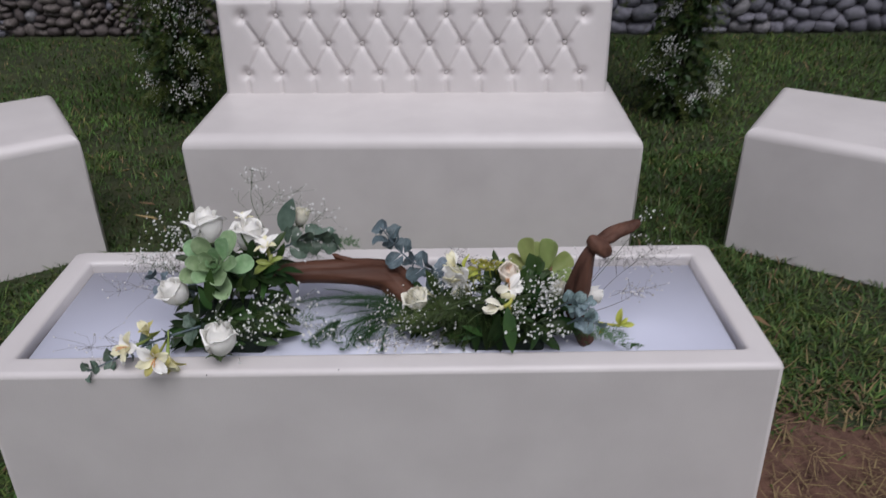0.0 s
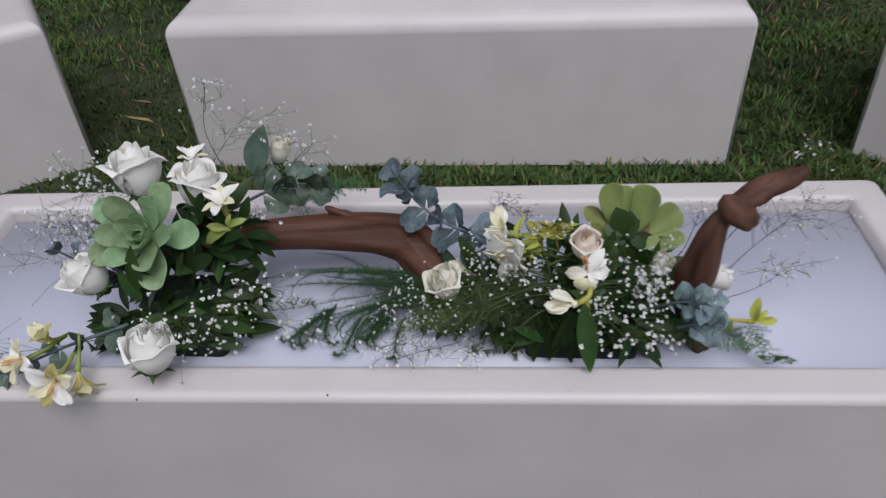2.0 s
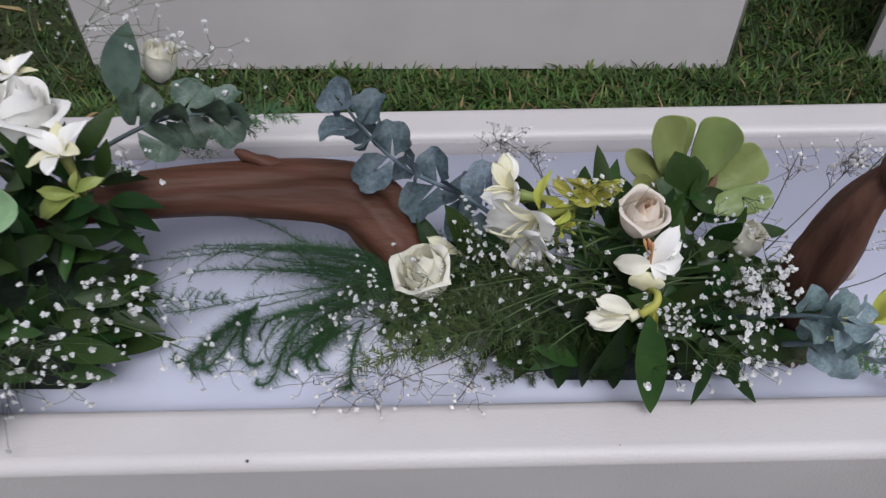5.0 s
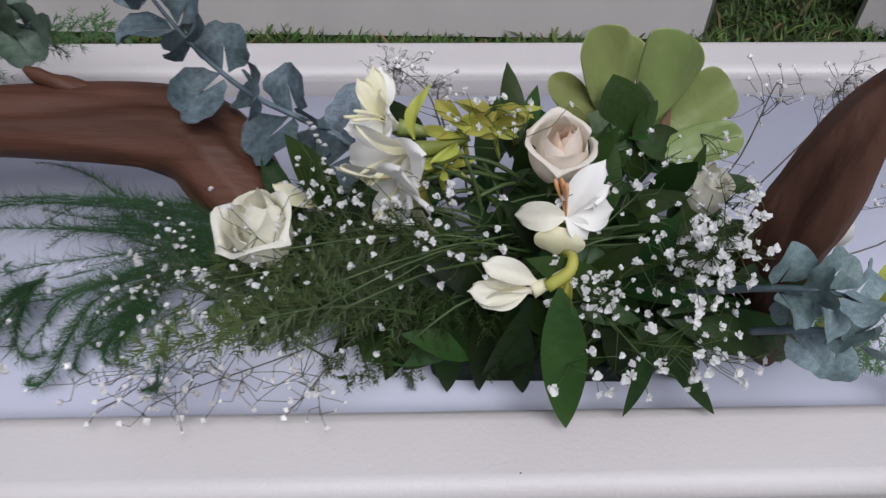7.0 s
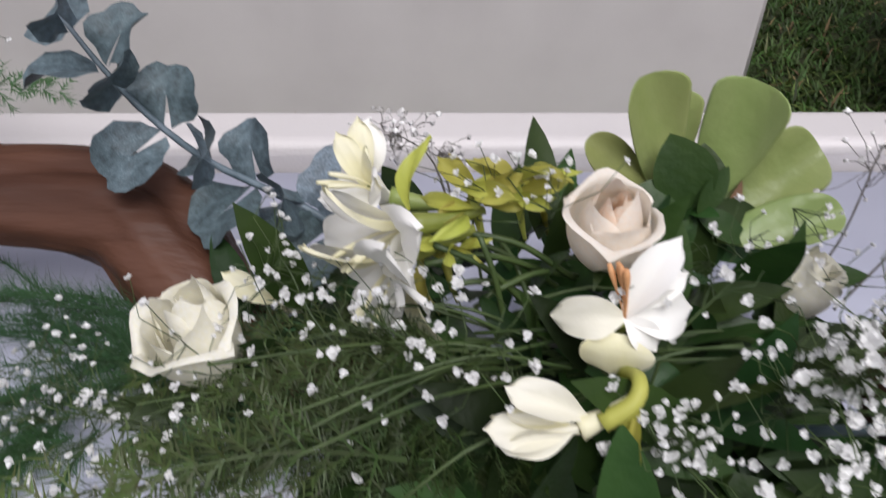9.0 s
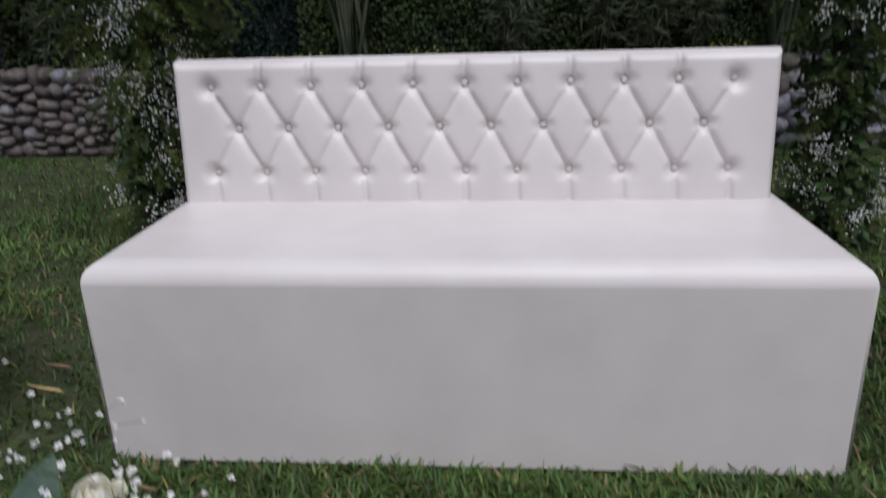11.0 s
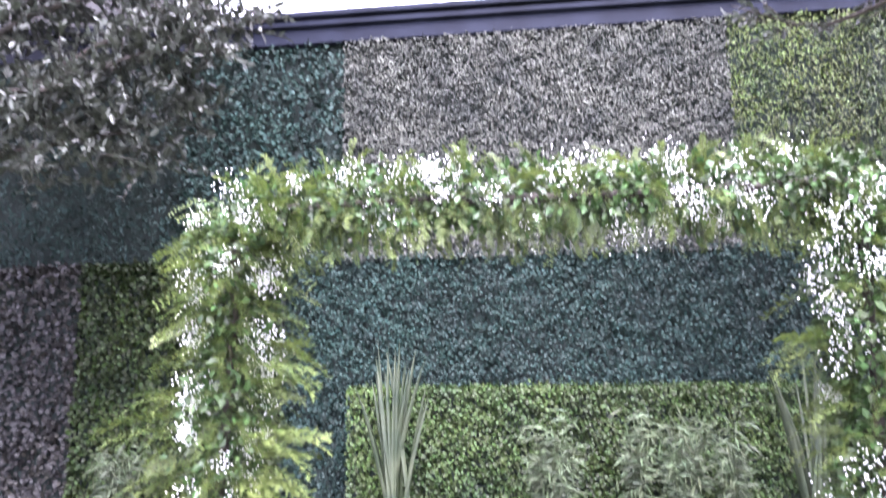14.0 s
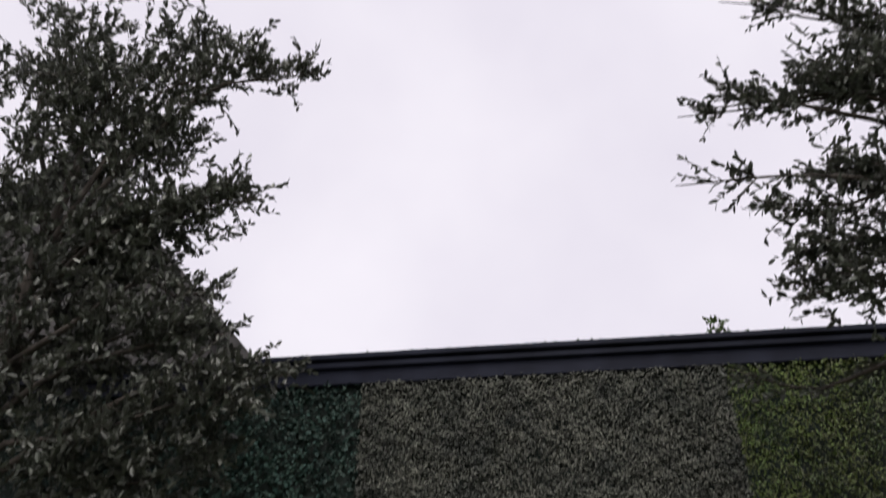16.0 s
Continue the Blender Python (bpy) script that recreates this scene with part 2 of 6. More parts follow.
def tube(points, radii, sides=6, lumps=None):
    """A closed tube along points; lumps(t, angle) scales the radius."""
    p, r = np.asarray(points, dtype=float), np.broadcast_to(np.asarray(radii, dtype=float), (len(points),))
    tan = np.gradient(p, axis=0)
    tan /= np.maximum(np.linalg.norm(tan, axis=1, keepdims=True), 1e-9)
    ref = np.array([0.03, 0.05, 1.0]) if abs(tan[:, 2]).mean() < 0.85 else np.array([1.0, 0.05, 0.0])
    a = np.cross(tan, ref)
    a /= np.linalg.norm(a, axis=1, keepdims=True)
    b = np.cross(a, tan)
    ang = np.linspace(0, 2 * np.pi, sides, endpoint=False)
    scale = np.ones((len(p), sides)) if lumps is None else lumps(np.linspace(0, 1, len(p))[:, None], ang[None, :])
    ring = p[:, None, :] + (r[:, None] * scale)[..., None] * (np.cos(ang)[None, :, None] * a[:, None, :] + np.sin(ang)[None, :, None] * b[:, None, :])
    v = np.concatenate([ring.reshape(-1, 3), p[:1], p[-1:]])
    f = grid_faces(len(p), sides, True)
    n = len(p) * sides
    k = np.arange(sides)
    first = np.stack([np.full(sides, n), np.full(sides, n), (k + 1) % sides, k], 1)
    last = np.stack([np.full(sides, n + 1), np.full(sides, n + 1), (len(p) - 1) * sides + k, (len(p) - 1) * sides + (k + 1) % sides], 1)
    tris = np.concatenate([f[:, [0, 1, 2]], f[:, [0, 2, 3]], first[:, [0, 2, 3]], last[:, [0, 2, 3]]])
    return v, tris


def curve_through(points, n):
    """n points on a smooth line through the given ones."""
    p = np.asarray(points, dtype=float)
    p = np.concatenate([2 * p[:1] - p[1:2], p, 2 * p[-1:] - p[-2:-1]])
    s = np.linspace(0, len(p) - 3 - 1e-6, n)
    i, t = s.astype(int), (s % 1)[:, None]
    a, b, c, d = p[i], p[i + 1], p[i + 2], p[i + 3]
    return 0.5 * (2 * b + (c - a) * t + (2 * a - 5 * b + 4 * c - d) * t ** 2 + (3 * b - a - 3 * c + d) * t ** 3)


def soft_block(size, edge, steps=6, corner=0.009):
    """A padded block on z = 0 with rounded upright and upper edges."""
    bm = bmesh.new()
    arc = [0.5 * math.pi * i / steps for i in range(steps + 1)]
    rings = []
    for inset, z in [(0, 0)] + [(edge * (1 - math.cos(a)), size[2] - edge * (1 - math.sin(a))) for a in arc]:
        r = max(corner - inset, 0.0006)
        ring = []
        for k, (sx, sy) in enumerate(((1, 1), (-1, 1), (-1, -1), (1, -1))):
            for a in arc:
                t = a + 0.5 * math.pi * k
                ring.append(bm.verts.new((sx * (size[0] / 2 - inset - r) + r * math.cos(t), sy * (size[1] / 2 - inset - r) + r * math.sin(t), z)))
        rings.append(ring)
    n = len(rings[0])
    for low, up in zip(rings, rings[1:]):
        for i in range(n):
            bm.faces.new((low[i], low[(i + 1) % n], up[(i + 1) % n], up[i]))
    bm.faces.new(rings[-1])
    bm.faces.new(rings[0][::-1])
    return bm


rng = np.random.default_rng(7)

# ---- the ground ----
def build_ground():
    xs = np.concatenate([[-600, -120, -30, -10], np.linspace(-5, 5, 81), [10, 30, 120, 600]])
    ys = np.concatenate([[-600, -120, -30, -8], np.linspace(-2, 7, 73), [12, 30, 120, 600]])
    gx, gy = np.meshgrid(xs, ys)
    gz = -0.012 + 0.012 * np.sin(gx * 2.1 + 0.7) * np.sin(gy * 1.7) * (abs(gx) < 6) * (abs(gy) < 8)
    v = np.stack([gx, gy, gz], -1).reshape(-1, 3)
    return tagged(mesh_part("ground", v, grid_faces(len(ys), len(xs)), SOIL), "lawn soil with a bare reddish brown patch", "ground", kind="structure")


build_ground()


def build_bare_patch():
    a = np.linspace(0, 2 * np.pi, 48, endpoint=False)
    r = 1 + 0.12 * np.sin(3 * a + 1) + 0.09 * np.sin(7 * a) + 0.05 * np.sin(13 * a + 2)
    rings = np.linspace(0.02, 1, 10)
    x = 1.14 + 0.54 * rings[:, None] * r * np.cos(a)
    y = 1.10 + 0.48 * rings[:, None] * r * np.sin(a)
    z = 0.006 + 0.012 * np.sin(x * 2.1 + 0.7) * np.sin(y * 1.7) - 0.012 - 0.012 * (rings[:, None] > 0.95) + 0.004 * np.sin(31 * x) * np.sin(29 * y)
    tagged(mesh_part("bare_soil", np.stack([x, y, z], -1).reshape(-1, 3), grid_faces(10, 48, True), RED_SOIL), "bare reddish brown soil in the lawn", "bare soil", kind="structure")


def build_light_blockers():
    """Plain dark walls on the sides never seen, added to hold back low sky light."""
    for name, x, y, sx, sy in (("added_wall_south", 0, -6.0, 14, 0.3), ("added_wall_west", -6.2, 0.2, 0.3, 12.5), ("added_wall_east", 6.2, 0.2, 0.3, 12.5)):
        bm = bmesh.new()
        bmesh.ops.create_cube(bm, size=1.0)
        bmesh.ops.transform(bm, verts=bm.verts, matrix=Matrix.Translation((x, y, 0.55)) @ Matrix.Diagonal((sx, sy, 1.2, 1)))
        tagged(part(name, bm, ADDED_WALL, None, smooth=False), "unseen dark green wall added to hold back low sky light", "wall", kind="structure")


build_bare_patch()
build_light_blockers()


def bare(x, y):
    """How bare the lawn is: a worn patch beside the table, thin spots between table and sofa."""
    spot = np.exp(-(((x - 1.14) / 0.46) ** 2 + ((y - 1.12) / 0.41) ** 2) ** 1.5)
    thin = 0.55 * np.exp(-(((x + 0.05) / 0.45) ** 2 + ((y - 2.0) / 0.10) ** 2))
    return np.clip(1.45 * spot + thin, 0, 1)


def build_grass():
    blade = (np.array([(-0.5, 0, 0), (0.5, 0, 0), (-0.34, 0.55, 0.10), (0.34, 0.55, 0.10), (0, 1, 0.38)], dtype=float), np.array([(0, 1, 3), (0, 3, 2), (2, 3, 4)]))
    spots = [(-2.6, 2.6, 0.2, 3.2, 140000), (-3.6, 3.6, 3.0, 5.3, 70000), (-0.9, 1.2, 1.5, 2.3, 12000), (-0.75, 0.75, 2.22, 2.29, 1500), (-6.0, -2.6, -5.8, 5.3, 26000), (2.6, 6.0, -5.8, 5.3, 26000), (-2.6, 2.6, -5.8, 0.2, 36000)]
    all_p, all_h = [], []
    for x0, x1, y0, y1, n in spots:
        p = np.stack([rng.uniform(x0, x1, n), rng.uniform(y0, y1, n), np.full(n, -0.012)], 1)
        p = p[rng.random(n) > bare(p[:, 0], p[:, 1]) * 0.97]
        in_table = (abs(p[:, 0] - 0.025) < 0.66) & (abs(p[:, 1] - 1.31) < 0.19)
        in_sofa = (abs(p[:, 0]) < 0.70) & (p[:, 1] > 2.32) & (p[:, 1] < 2.9)
        p = p[~(in_table | in_sofa)]
        tuft = np.sin(p[:, 0] * 23 + np.sin(p[:, 1] * 17) * 2) * np.sin(p[:, 1] * 19 + 1.3 * np.sin(p[:, 0] * 13))
        all_p.append(p)
        all_h.append(rng.uniform(0.022, 0.052, len(p)) * (1 + 0.35 * tuft))
    p, h = np.concatenate(all_p), np.concatenate(all_h)
    a = rng.uniform(0, 2 * np.pi, len(p))
    lean = rng.uniform(0.2, 1.7, len(p))
    fwd = np.stack([np.cos(a) * lean, np.sin(a) * lean, np.ones(len(p))], 1)
    nor = np.stack([np.cos(a), np.sin(a), -0.2 + 0 * a], 1)
    far = (abs(p[:, 0]) > 2.6) & (p[:, 1] < 3.0) | (p[:, 1] < 0.2)
    h = h * np.where(far, 1.5, 1.0)
    size = np.stack([rng.uniform(0.0045, 0.0085, len(p)) * np.where(far, 2.0, 1.0), h, h], 1)
    v, f = spread_copies(blade, p, bases(fwd, nor), size)
    dry = rng.random(len(p)) < 0.045 + 0.5 * bare(p[:, 0], p[:, 1])
    pale = ~dry & (rng.random(len(p)) < 0.16 + 0.12 * np.sin(p[:, 0] * 3.1 + 1) * np.sin(p[:, 1] * 2.7))
    mask, light = np.repeat(dry, 3), np.repeat(pale, 3)
    for name, keep, mat, label in (("grass", ~mask & ~light, GRASS, "short green lawn grass, uneven and tufted"), ("pale_grass", light, PALE_GRASS, "yellow-green blades among the lawn"), ("dry_grass", mask, STRAW, "dry straw-coloured blades among the lawn")):
        fk = f[keep]
        used, inv = np.unique(fk, return_inverse=True)
        tagged(mesh_part(name, v[used], inv.reshape(fk.shape), mat), label, "grass", kind="stuff")
    n = 2600
    q = np.stack([rng.normal(1.12, 0.24, n), rng.normal(1.08, 0.22, n), np.full(n, 0.012)], 1)
    q = q[q[:, 0] > 0.74]
    n = len(q)
    a = rng.uniform(0, 2 * np.pi, n)
    fwd = np.stack([np.cos(a), np.sin(a), rng.uniform(-0.02, 0.22, n)], 1)
    v, f = spread_copies(blade, q, bases(fwd, np.tile([0, 0, 1.0], (n, 1))), np.stack([rng.uniform(0.002, 0.004, n), rng.uniform(0.03, 0.09, n), np.full(n, 0.03)], 1))
    tagged(mesh_part("straw_litter", v, f, STRAW), "dry straw lying on the bare soil", "straw", kind="stuff")


build_grass()


# ---- the lounge furniture ----
def build_bench(name, label, category, length, depth, height):
    body = soft_block((length, depth, height), 0.035)
    ob = tagged(new(name), label, category)
    part("upholstery", body, LEATHER, ob, largest_round=0.05)
    return ob


SOFA_W, SEAT_Z = 1.446, 0.425
BUTTON_X = np.linspace(-0.598, 0.590, 11)
BUTTON_Z = (0.687, 0.592, 0.490)


def build_sofa():
    sofa = tagged(new("sofa"), "white leatherette love seat with a button-tufted back", "sofa")
    sofa.location = (0.010, 2.55, 0)
    seat = soft_block((SOFA_W, 0.62, SEAT_Z), 0.045)
    for v in seat.verts:
        v.co.y += 0.06
        if v.co.z > SEAT_Z * 0.9:
            v.co.z += 0.006 * math.cos(v.co.x * 2.1) - 0.004
    part("seat", seat, LEATHER, sofa, largest_round=0.05)
    # tufted back: a padded sheet drawn in along the folds between the buttons
    x0, x1, z0, z1 = -0.688, 0.692, SEAT_Z - 0.02, 0.750
    nx, nz = 301, 81
    gx, gz = np.meshgrid(np.linspace(x0, x1, nx), np.linspace(z0, z1, nz))
    mids = (BUTTON_X[:-1] + BUTTON_X[1:]) / 2
    folds = []
    for k, m in enumerate(mids):
        for row in (0, 2):
            for j in (k, k + 1):
                deep = 1.0 if (j == k) == (row == 0) else 0.55
                folds.append((BUTTON_X[j], BUTTON_Z[row], m, BUTTON_Z[1], deep))
    for j, b in enumerate(BUTTON_X):
        if 0 < j < 10:
            folds.append((b, BUTTON_Z[0], b, z1 + 0.02, 1.3))
        folds.append((b, BUTTON_Z[2], b + 0.004, z0, 0.75))
    pad = np.full(gx.shape, 1.0)
    for ax, az, bx, bz, deep in folds:
        dx, dz = bx - ax, bz - az
        t = np.clip(((gx - ax) * dx + (gz - az) * dz) / (dx * dx + dz * dz), 0, 1)
        d = np.hypot(gx - ax - t * dx, gz - az - t * dz)
        pad -= 0.42 * deep * np.exp(-(d / 0.006) ** 2) + 0.16 * deep * np.exp(-(d / 0.020) ** 2)
    for r, z in enumerate(BUTTON_Z):
        for b in (mids if r == 1 else BUTTON_X):
            d = np.hypot(gx - b, gz - z)
            pad = np.minimum(pad, 1 - 0.95 * np.exp(-(d / 0.020) ** 2))
    pad = np.clip(pad, -0.1, 1)
    edge = np.minimum(np.minimum(gx - x0, x1 - gx), z1 - gz)
    round_off = np.sqrt(np.clip(1 - (1 - np.clip(edge / 0.022, 0, 1)) ** 2, 0, 1))
    lean = (gz - z0) * 0.09
    front = 2.757 + lean - 0.026 * pad * round_off + (1 - round_off) * 0.022
    v = np.stack([gx, front, gz], -1).reshape(-1, 3)
    f = grid_faces(nz, nx)
    # sides, top and rear close the back
    rim = np.concatenate([np.arange(nz) * nx, (nz - 1) * nx + np.arange(1, nx), (np.arange(nz - 1)[::-1]) * nx + nx - 1])
    rear = v[rim].copy()
    rear[:, 2] -= 0.014 * (rear[:, 2] > z0 + 0.25)
    rear[:, 1] = 2.90 + (rear[:, 2] - z0) * 0.09
    lip = v[rim].copy()
    start = len(v)
    v = np.concatenate([v, lip])
    n = len(v)
    k = np.arange(len(rim) - 1)
    sides = np.stack([start + k, start + k + 1, n + k + 1, n + k], 1)
    j = np.arange(nz - 1)
    back = np.stack([n + j, n + j + 1, n + len(rim) - 2 - j, n + len(rim) - 1 - j], 1)
    v = np.concatenate([v, rear]) - np.array([0.010, 2.55, 0])
    rest = mesh_part("backrest", v, np.concatenate([f, sides, back]), LEATHER, sofa)
    stud = bmesh.new()
    bmesh.ops.create_uvsphere(stud, u_segments=12, v_segments=6, radius=0.0085)
    bmesh.ops.scale(stud, vec=(1, 0.55, 1), verts=stud.verts)
    first = part("button", stud, PIPING, rest)
    mesh = first.data
    spots = [(b, z) for r, z in enumerate(BUTTON_Z) for b in (mids if r == 1 else BUTTON_X)]
    for i, (b, z) in enumerate(spots):
        ob = first if i == 0 else new("button", mesh)
        ob.parent = rest
        ob.location = (b - 0.010, 2.757 + (z - z0) * 0.09 - 0.006 - 2.55, z)
    return sofa


build_sofa()
bench = build_bench("bench", "white leatherette bench standing askew on the lawn", "bench", 1.25, 0.52, 0.43)
side_pose = pose(1.058, 2.36, -0.004, 0, 0, -32) @ pose(0.625, 0.26, 0)
bench.matrix_basis = side_pose
tagged(bench, group="benches beside the sofa")
copy_thing(bench, pose(-1.035, 2.315, -0.004, 0, 0, 34) @ pose(-0.625, 0.26, 0))


def build_table():
    table = tagged(new("coffee_table"), "white leatherette coffee table with a sunken white top", "coffee table")
    table.matrix_basis = pose(0.024, 1.303, -0.004, 0, 0, 1.55)
    length, depth, high, rim = 1.345, 0.412, 0.481, 0.050
    flare = 0.020
    bm = bmesh.new()
    loops = []
    for inset, z in ((-flare, 0), (0, high), (rim, high), (rim, high - 0.045)):
        x, y = length / 2 - inset, depth / 2 - max(inset, -0.006)
        loops.append([bm.verts.new((sx * x, sy * y, z)) for sx, sy in ((-1, -1), (1, -1), (1, 1), (-1, 1))])
    for low, up in zip(loops, loops[1:]):
        for i in range(4):
            bm.faces.new((low[i], low[(i + 1) % 4], up[(i + 1) % 4], up[i]))
    bmesh.ops.recalc_face_normals(bm, faces=bm.faces)
    soft = [e for e in bm.edges if len(e.link_faces) == 2 and min(v.co.z for v in e.verts) > high - 0.001]
    soft += [e for e in bm.edges if abs(e.verts[0].co.z - e.verts[1].co.z) > high * 0.9]
    bmesh.ops.bevel(bm, geom=soft, offset=0.010, segments=4, profile=0.5, affect="EDGES")
    part("body", bm, LEATHER, table, largest_round=0.02)
    sheet = bmesh.new()
    bmesh.ops.create_cube(sheet, size=1.0)
    bmesh.ops.transform(sheet, verts=sheet.verts, matrix=Matrix.Translation((0, 0, high - 0.025)) @ Matrix.Diagonal((length - 2 * rim - 0.006, depth - 2 * rim - 0.006, 0.006, 1)))
    part("tabletop", sheet, PANEL, table, "smooth bluish white sheet")
    for x, y in ((-0.068, -0.202), (0.197, -0.196), (-0.287, -0.2055)):
        dot = bmesh.new()
        bmesh.ops.create_icosphere(dot, subdivisions=1, radius=0.0013)
        bmesh.ops.translate(dot, vec=(x, y, high - 0.001 if y > -0.203 else high - 0.006), verts=dot.verts)
        part("speck", dot, MORTAR, table, "tiny dark speck of dirt")
    return table


build_table()


# ---- stone wall and planting bed ----
WALL_Y, WALL_TOP = 5.37, 0.50


def stone_shape(seed):
    bm = bmesh.new()
    bmesh.ops.create_icosphere(bm, subdivisions=2, radius=0.5)
    for v in bm.verts:
        c = v.co.copy()
        k = max(abs(c.x), abs(c.y), abs(c.z)) * 2
        v.co = c * (1 / k) ** 0.62
        v.co *= 1 + 0.22 * noise.noise(c * 2.2 + Vector((seed * 3.1, seed, 0)))
    return bm


def build_stone_wall():
    core = bmesh.new()
    bmesh.ops.create_cube(core, size=1.0)
    bmesh.ops.transform(core, verts=core.verts, matrix=Matrix.Translation((0, WALL_Y + 0.13, 0.235)) @ Matrix.Diagonal((9.0, 0.2, 0.53, 1)))
    wall = tagged(part("stone_wall", core, MORTAR, None, smooth=False), "low dry-stone wall of grey rounded river stones", "stone wall", kind="structure")
    kinds = []
    for s in range(24):
        bm = stone_shape(s)
        me = bpy.data.meshes.new("stone")
        for f in bm.faces:
            f.smooth = True
        bm.to_mesh(me)
        bm.free()
        me.materials.append((STONE, STONE, PALE_STONE, TAN_SHADED_STONE, STONE, PALE_STONE, STONE, TAN_SHADED_STONE)[s % 8])
        kinds.append(me)
    rest = []

    def lay(x, z, wide, tall, tilt):
        place = Matrix.Translation((x, WALL_Y + 0.045 + rng.normal(0, 0.008), z)) @ Euler((rng.normal(0, 0.08), tilt, rng.normal(0, 0.12))).to_matrix().to_4x4() @ Matrix.Diagonal((wide, rng.uniform(0.11, 0.15), tall, 1))
        pick = rng.integers(24)
        # left of -1.5 mostly dim tan stones, standing in for the tree's shade
        if x > -1.5 and pick % 4 == 3 and rng.random() < 0.6:
            pick -= 3
        elif x < -1.5 and rng.random() < 0.8:
            pick = 4 * rng.integers(6) + 3
        me = kinds[pick]
        if abs(x + 0.3) < 2.75:
            ob = new("stone", me)
            ob.parent = wall
            ob.matrix_basis = place
        else:
            rest.append((me, place))

    # stones packed at random below a row of cap stones: each fills the part of the face that lies nearest to it
    n = 540
    seeds = np.stack([np.where(np.arange(n) < 150, rng.uniform(-4.4, -1.55, n), rng.uniform(-4.4, 4.4, n)), rng.uniform(0.0, 0.425, n)], 1)
    spots = np.stack([rng.uniform(-4.4, 4.4, 40000), rng.uniform(-0.01, 0.43, 40000)], 1)
    for turn in range(3):
        near = np.empty(len(spots), dtype=int)
        for k in range(0, len(spots), 4000):
            d = spots[k:k + 4000, None] - seeds[None]
            near[k:k + 4000] = (d[..., 0] ** 2 + 1.55 * d[..., 1] ** 2).argmin(1)
        if turn < 2:
            for i in range(n):
                mine = spots[near == i]
                if len(mine):
                    seeds[i] = 0.4 * seeds[i] + 0.6 * mine.mean(0)
    for i in range(n):
        mine = spots[near == i]
        if len(mine) < 8:
            continue
        values, axes = np.linalg.eigh(np.cov(mine.T))
        long = axes[:, 1] * np.sign(axes[0, 1] or 1)
        lay(*mine.mean(0), 3.88 * math.sqrt(values[1]), 3.88 * math.sqrt(values[0]), -math.atan2(long[1], long[0]))
    x = -4.4
    while x < 4.4:
        w = rng.uniform(0.06, 0.19)
        h = rng.uniform(0.075, 0.13) * (1.1 if w < 0.1 else 0.95)
        lay(x + w / 2, 0.470 + rng.normal(0, 0.007), w * 1.02, h, rng.normal(0, 0.2))
        x += w
    vs, fs, at = [], [], 0
    for me, m in rest:
        co = np.empty(len(me.vertices) * 3)
        me.vertices.foreach_get("co", co)
        mat = np.array(m)
        vs.append(co.reshape(-1, 3) @ mat[:3, :3].T + mat[:3, 3])
        fs.append(np.array([p.vertices[:] for p in me.polygons]) + at)
        at += len(me.vertices)
    tagged(mesh_part("outer_stones", np.concatenate(vs), np.concatenate(fs), STONE, wall), kind="stuff")
    bed = bmesh.new()
    bmesh.ops.create_cube(bed, size=1.0)
    bmesh.ops.transform(bed, verts=bed.verts, matrix=Matrix.Translation((0, 5.88, 0.235)) @ Matrix.Diagonal((9.0, 0.55, 0.47, 1)))
    tagged(part("planting_bed", bed, BED, None, smooth=False), "raised bed of dark soil behind the stone wall", "planting bed", kind="structure")


# ---- green wall ----
def leafy_sheet(n, x0, x1, z0, z1, y, depth, size, template, droop=0.6):
    """Small leaves over an upright face that looks towards -y."""
    p = np.stack([rng.uniform(x0, x1, n), y - rng.uniform(0, depth, n), rng.uniform(z0, z1, n)], 1)
    p[:, 1] += 0.22 * depth * np.sin(p[:, 0] * 17 + 3 * np.sin(p[:, 2] * 11)) * np.sin(p[:, 2] * 19 + 2 * np.sin(p[:, 0] * 5))
    fwd = np.stack([rng.normal(0, 0.6, n), -rng.uniform(0.1, 0.8, n), -droop + rng.normal(0, 0.6, n)], 1)
    nor = np.stack([rng.normal(0, 0.5, n), -np.ones(n), rng.uniform(0.1, 1.1, n)], 1)
    return spread_copies(template, p, bases(fwd, nor), rng.uniform(0.7, 1.3, n) * size)


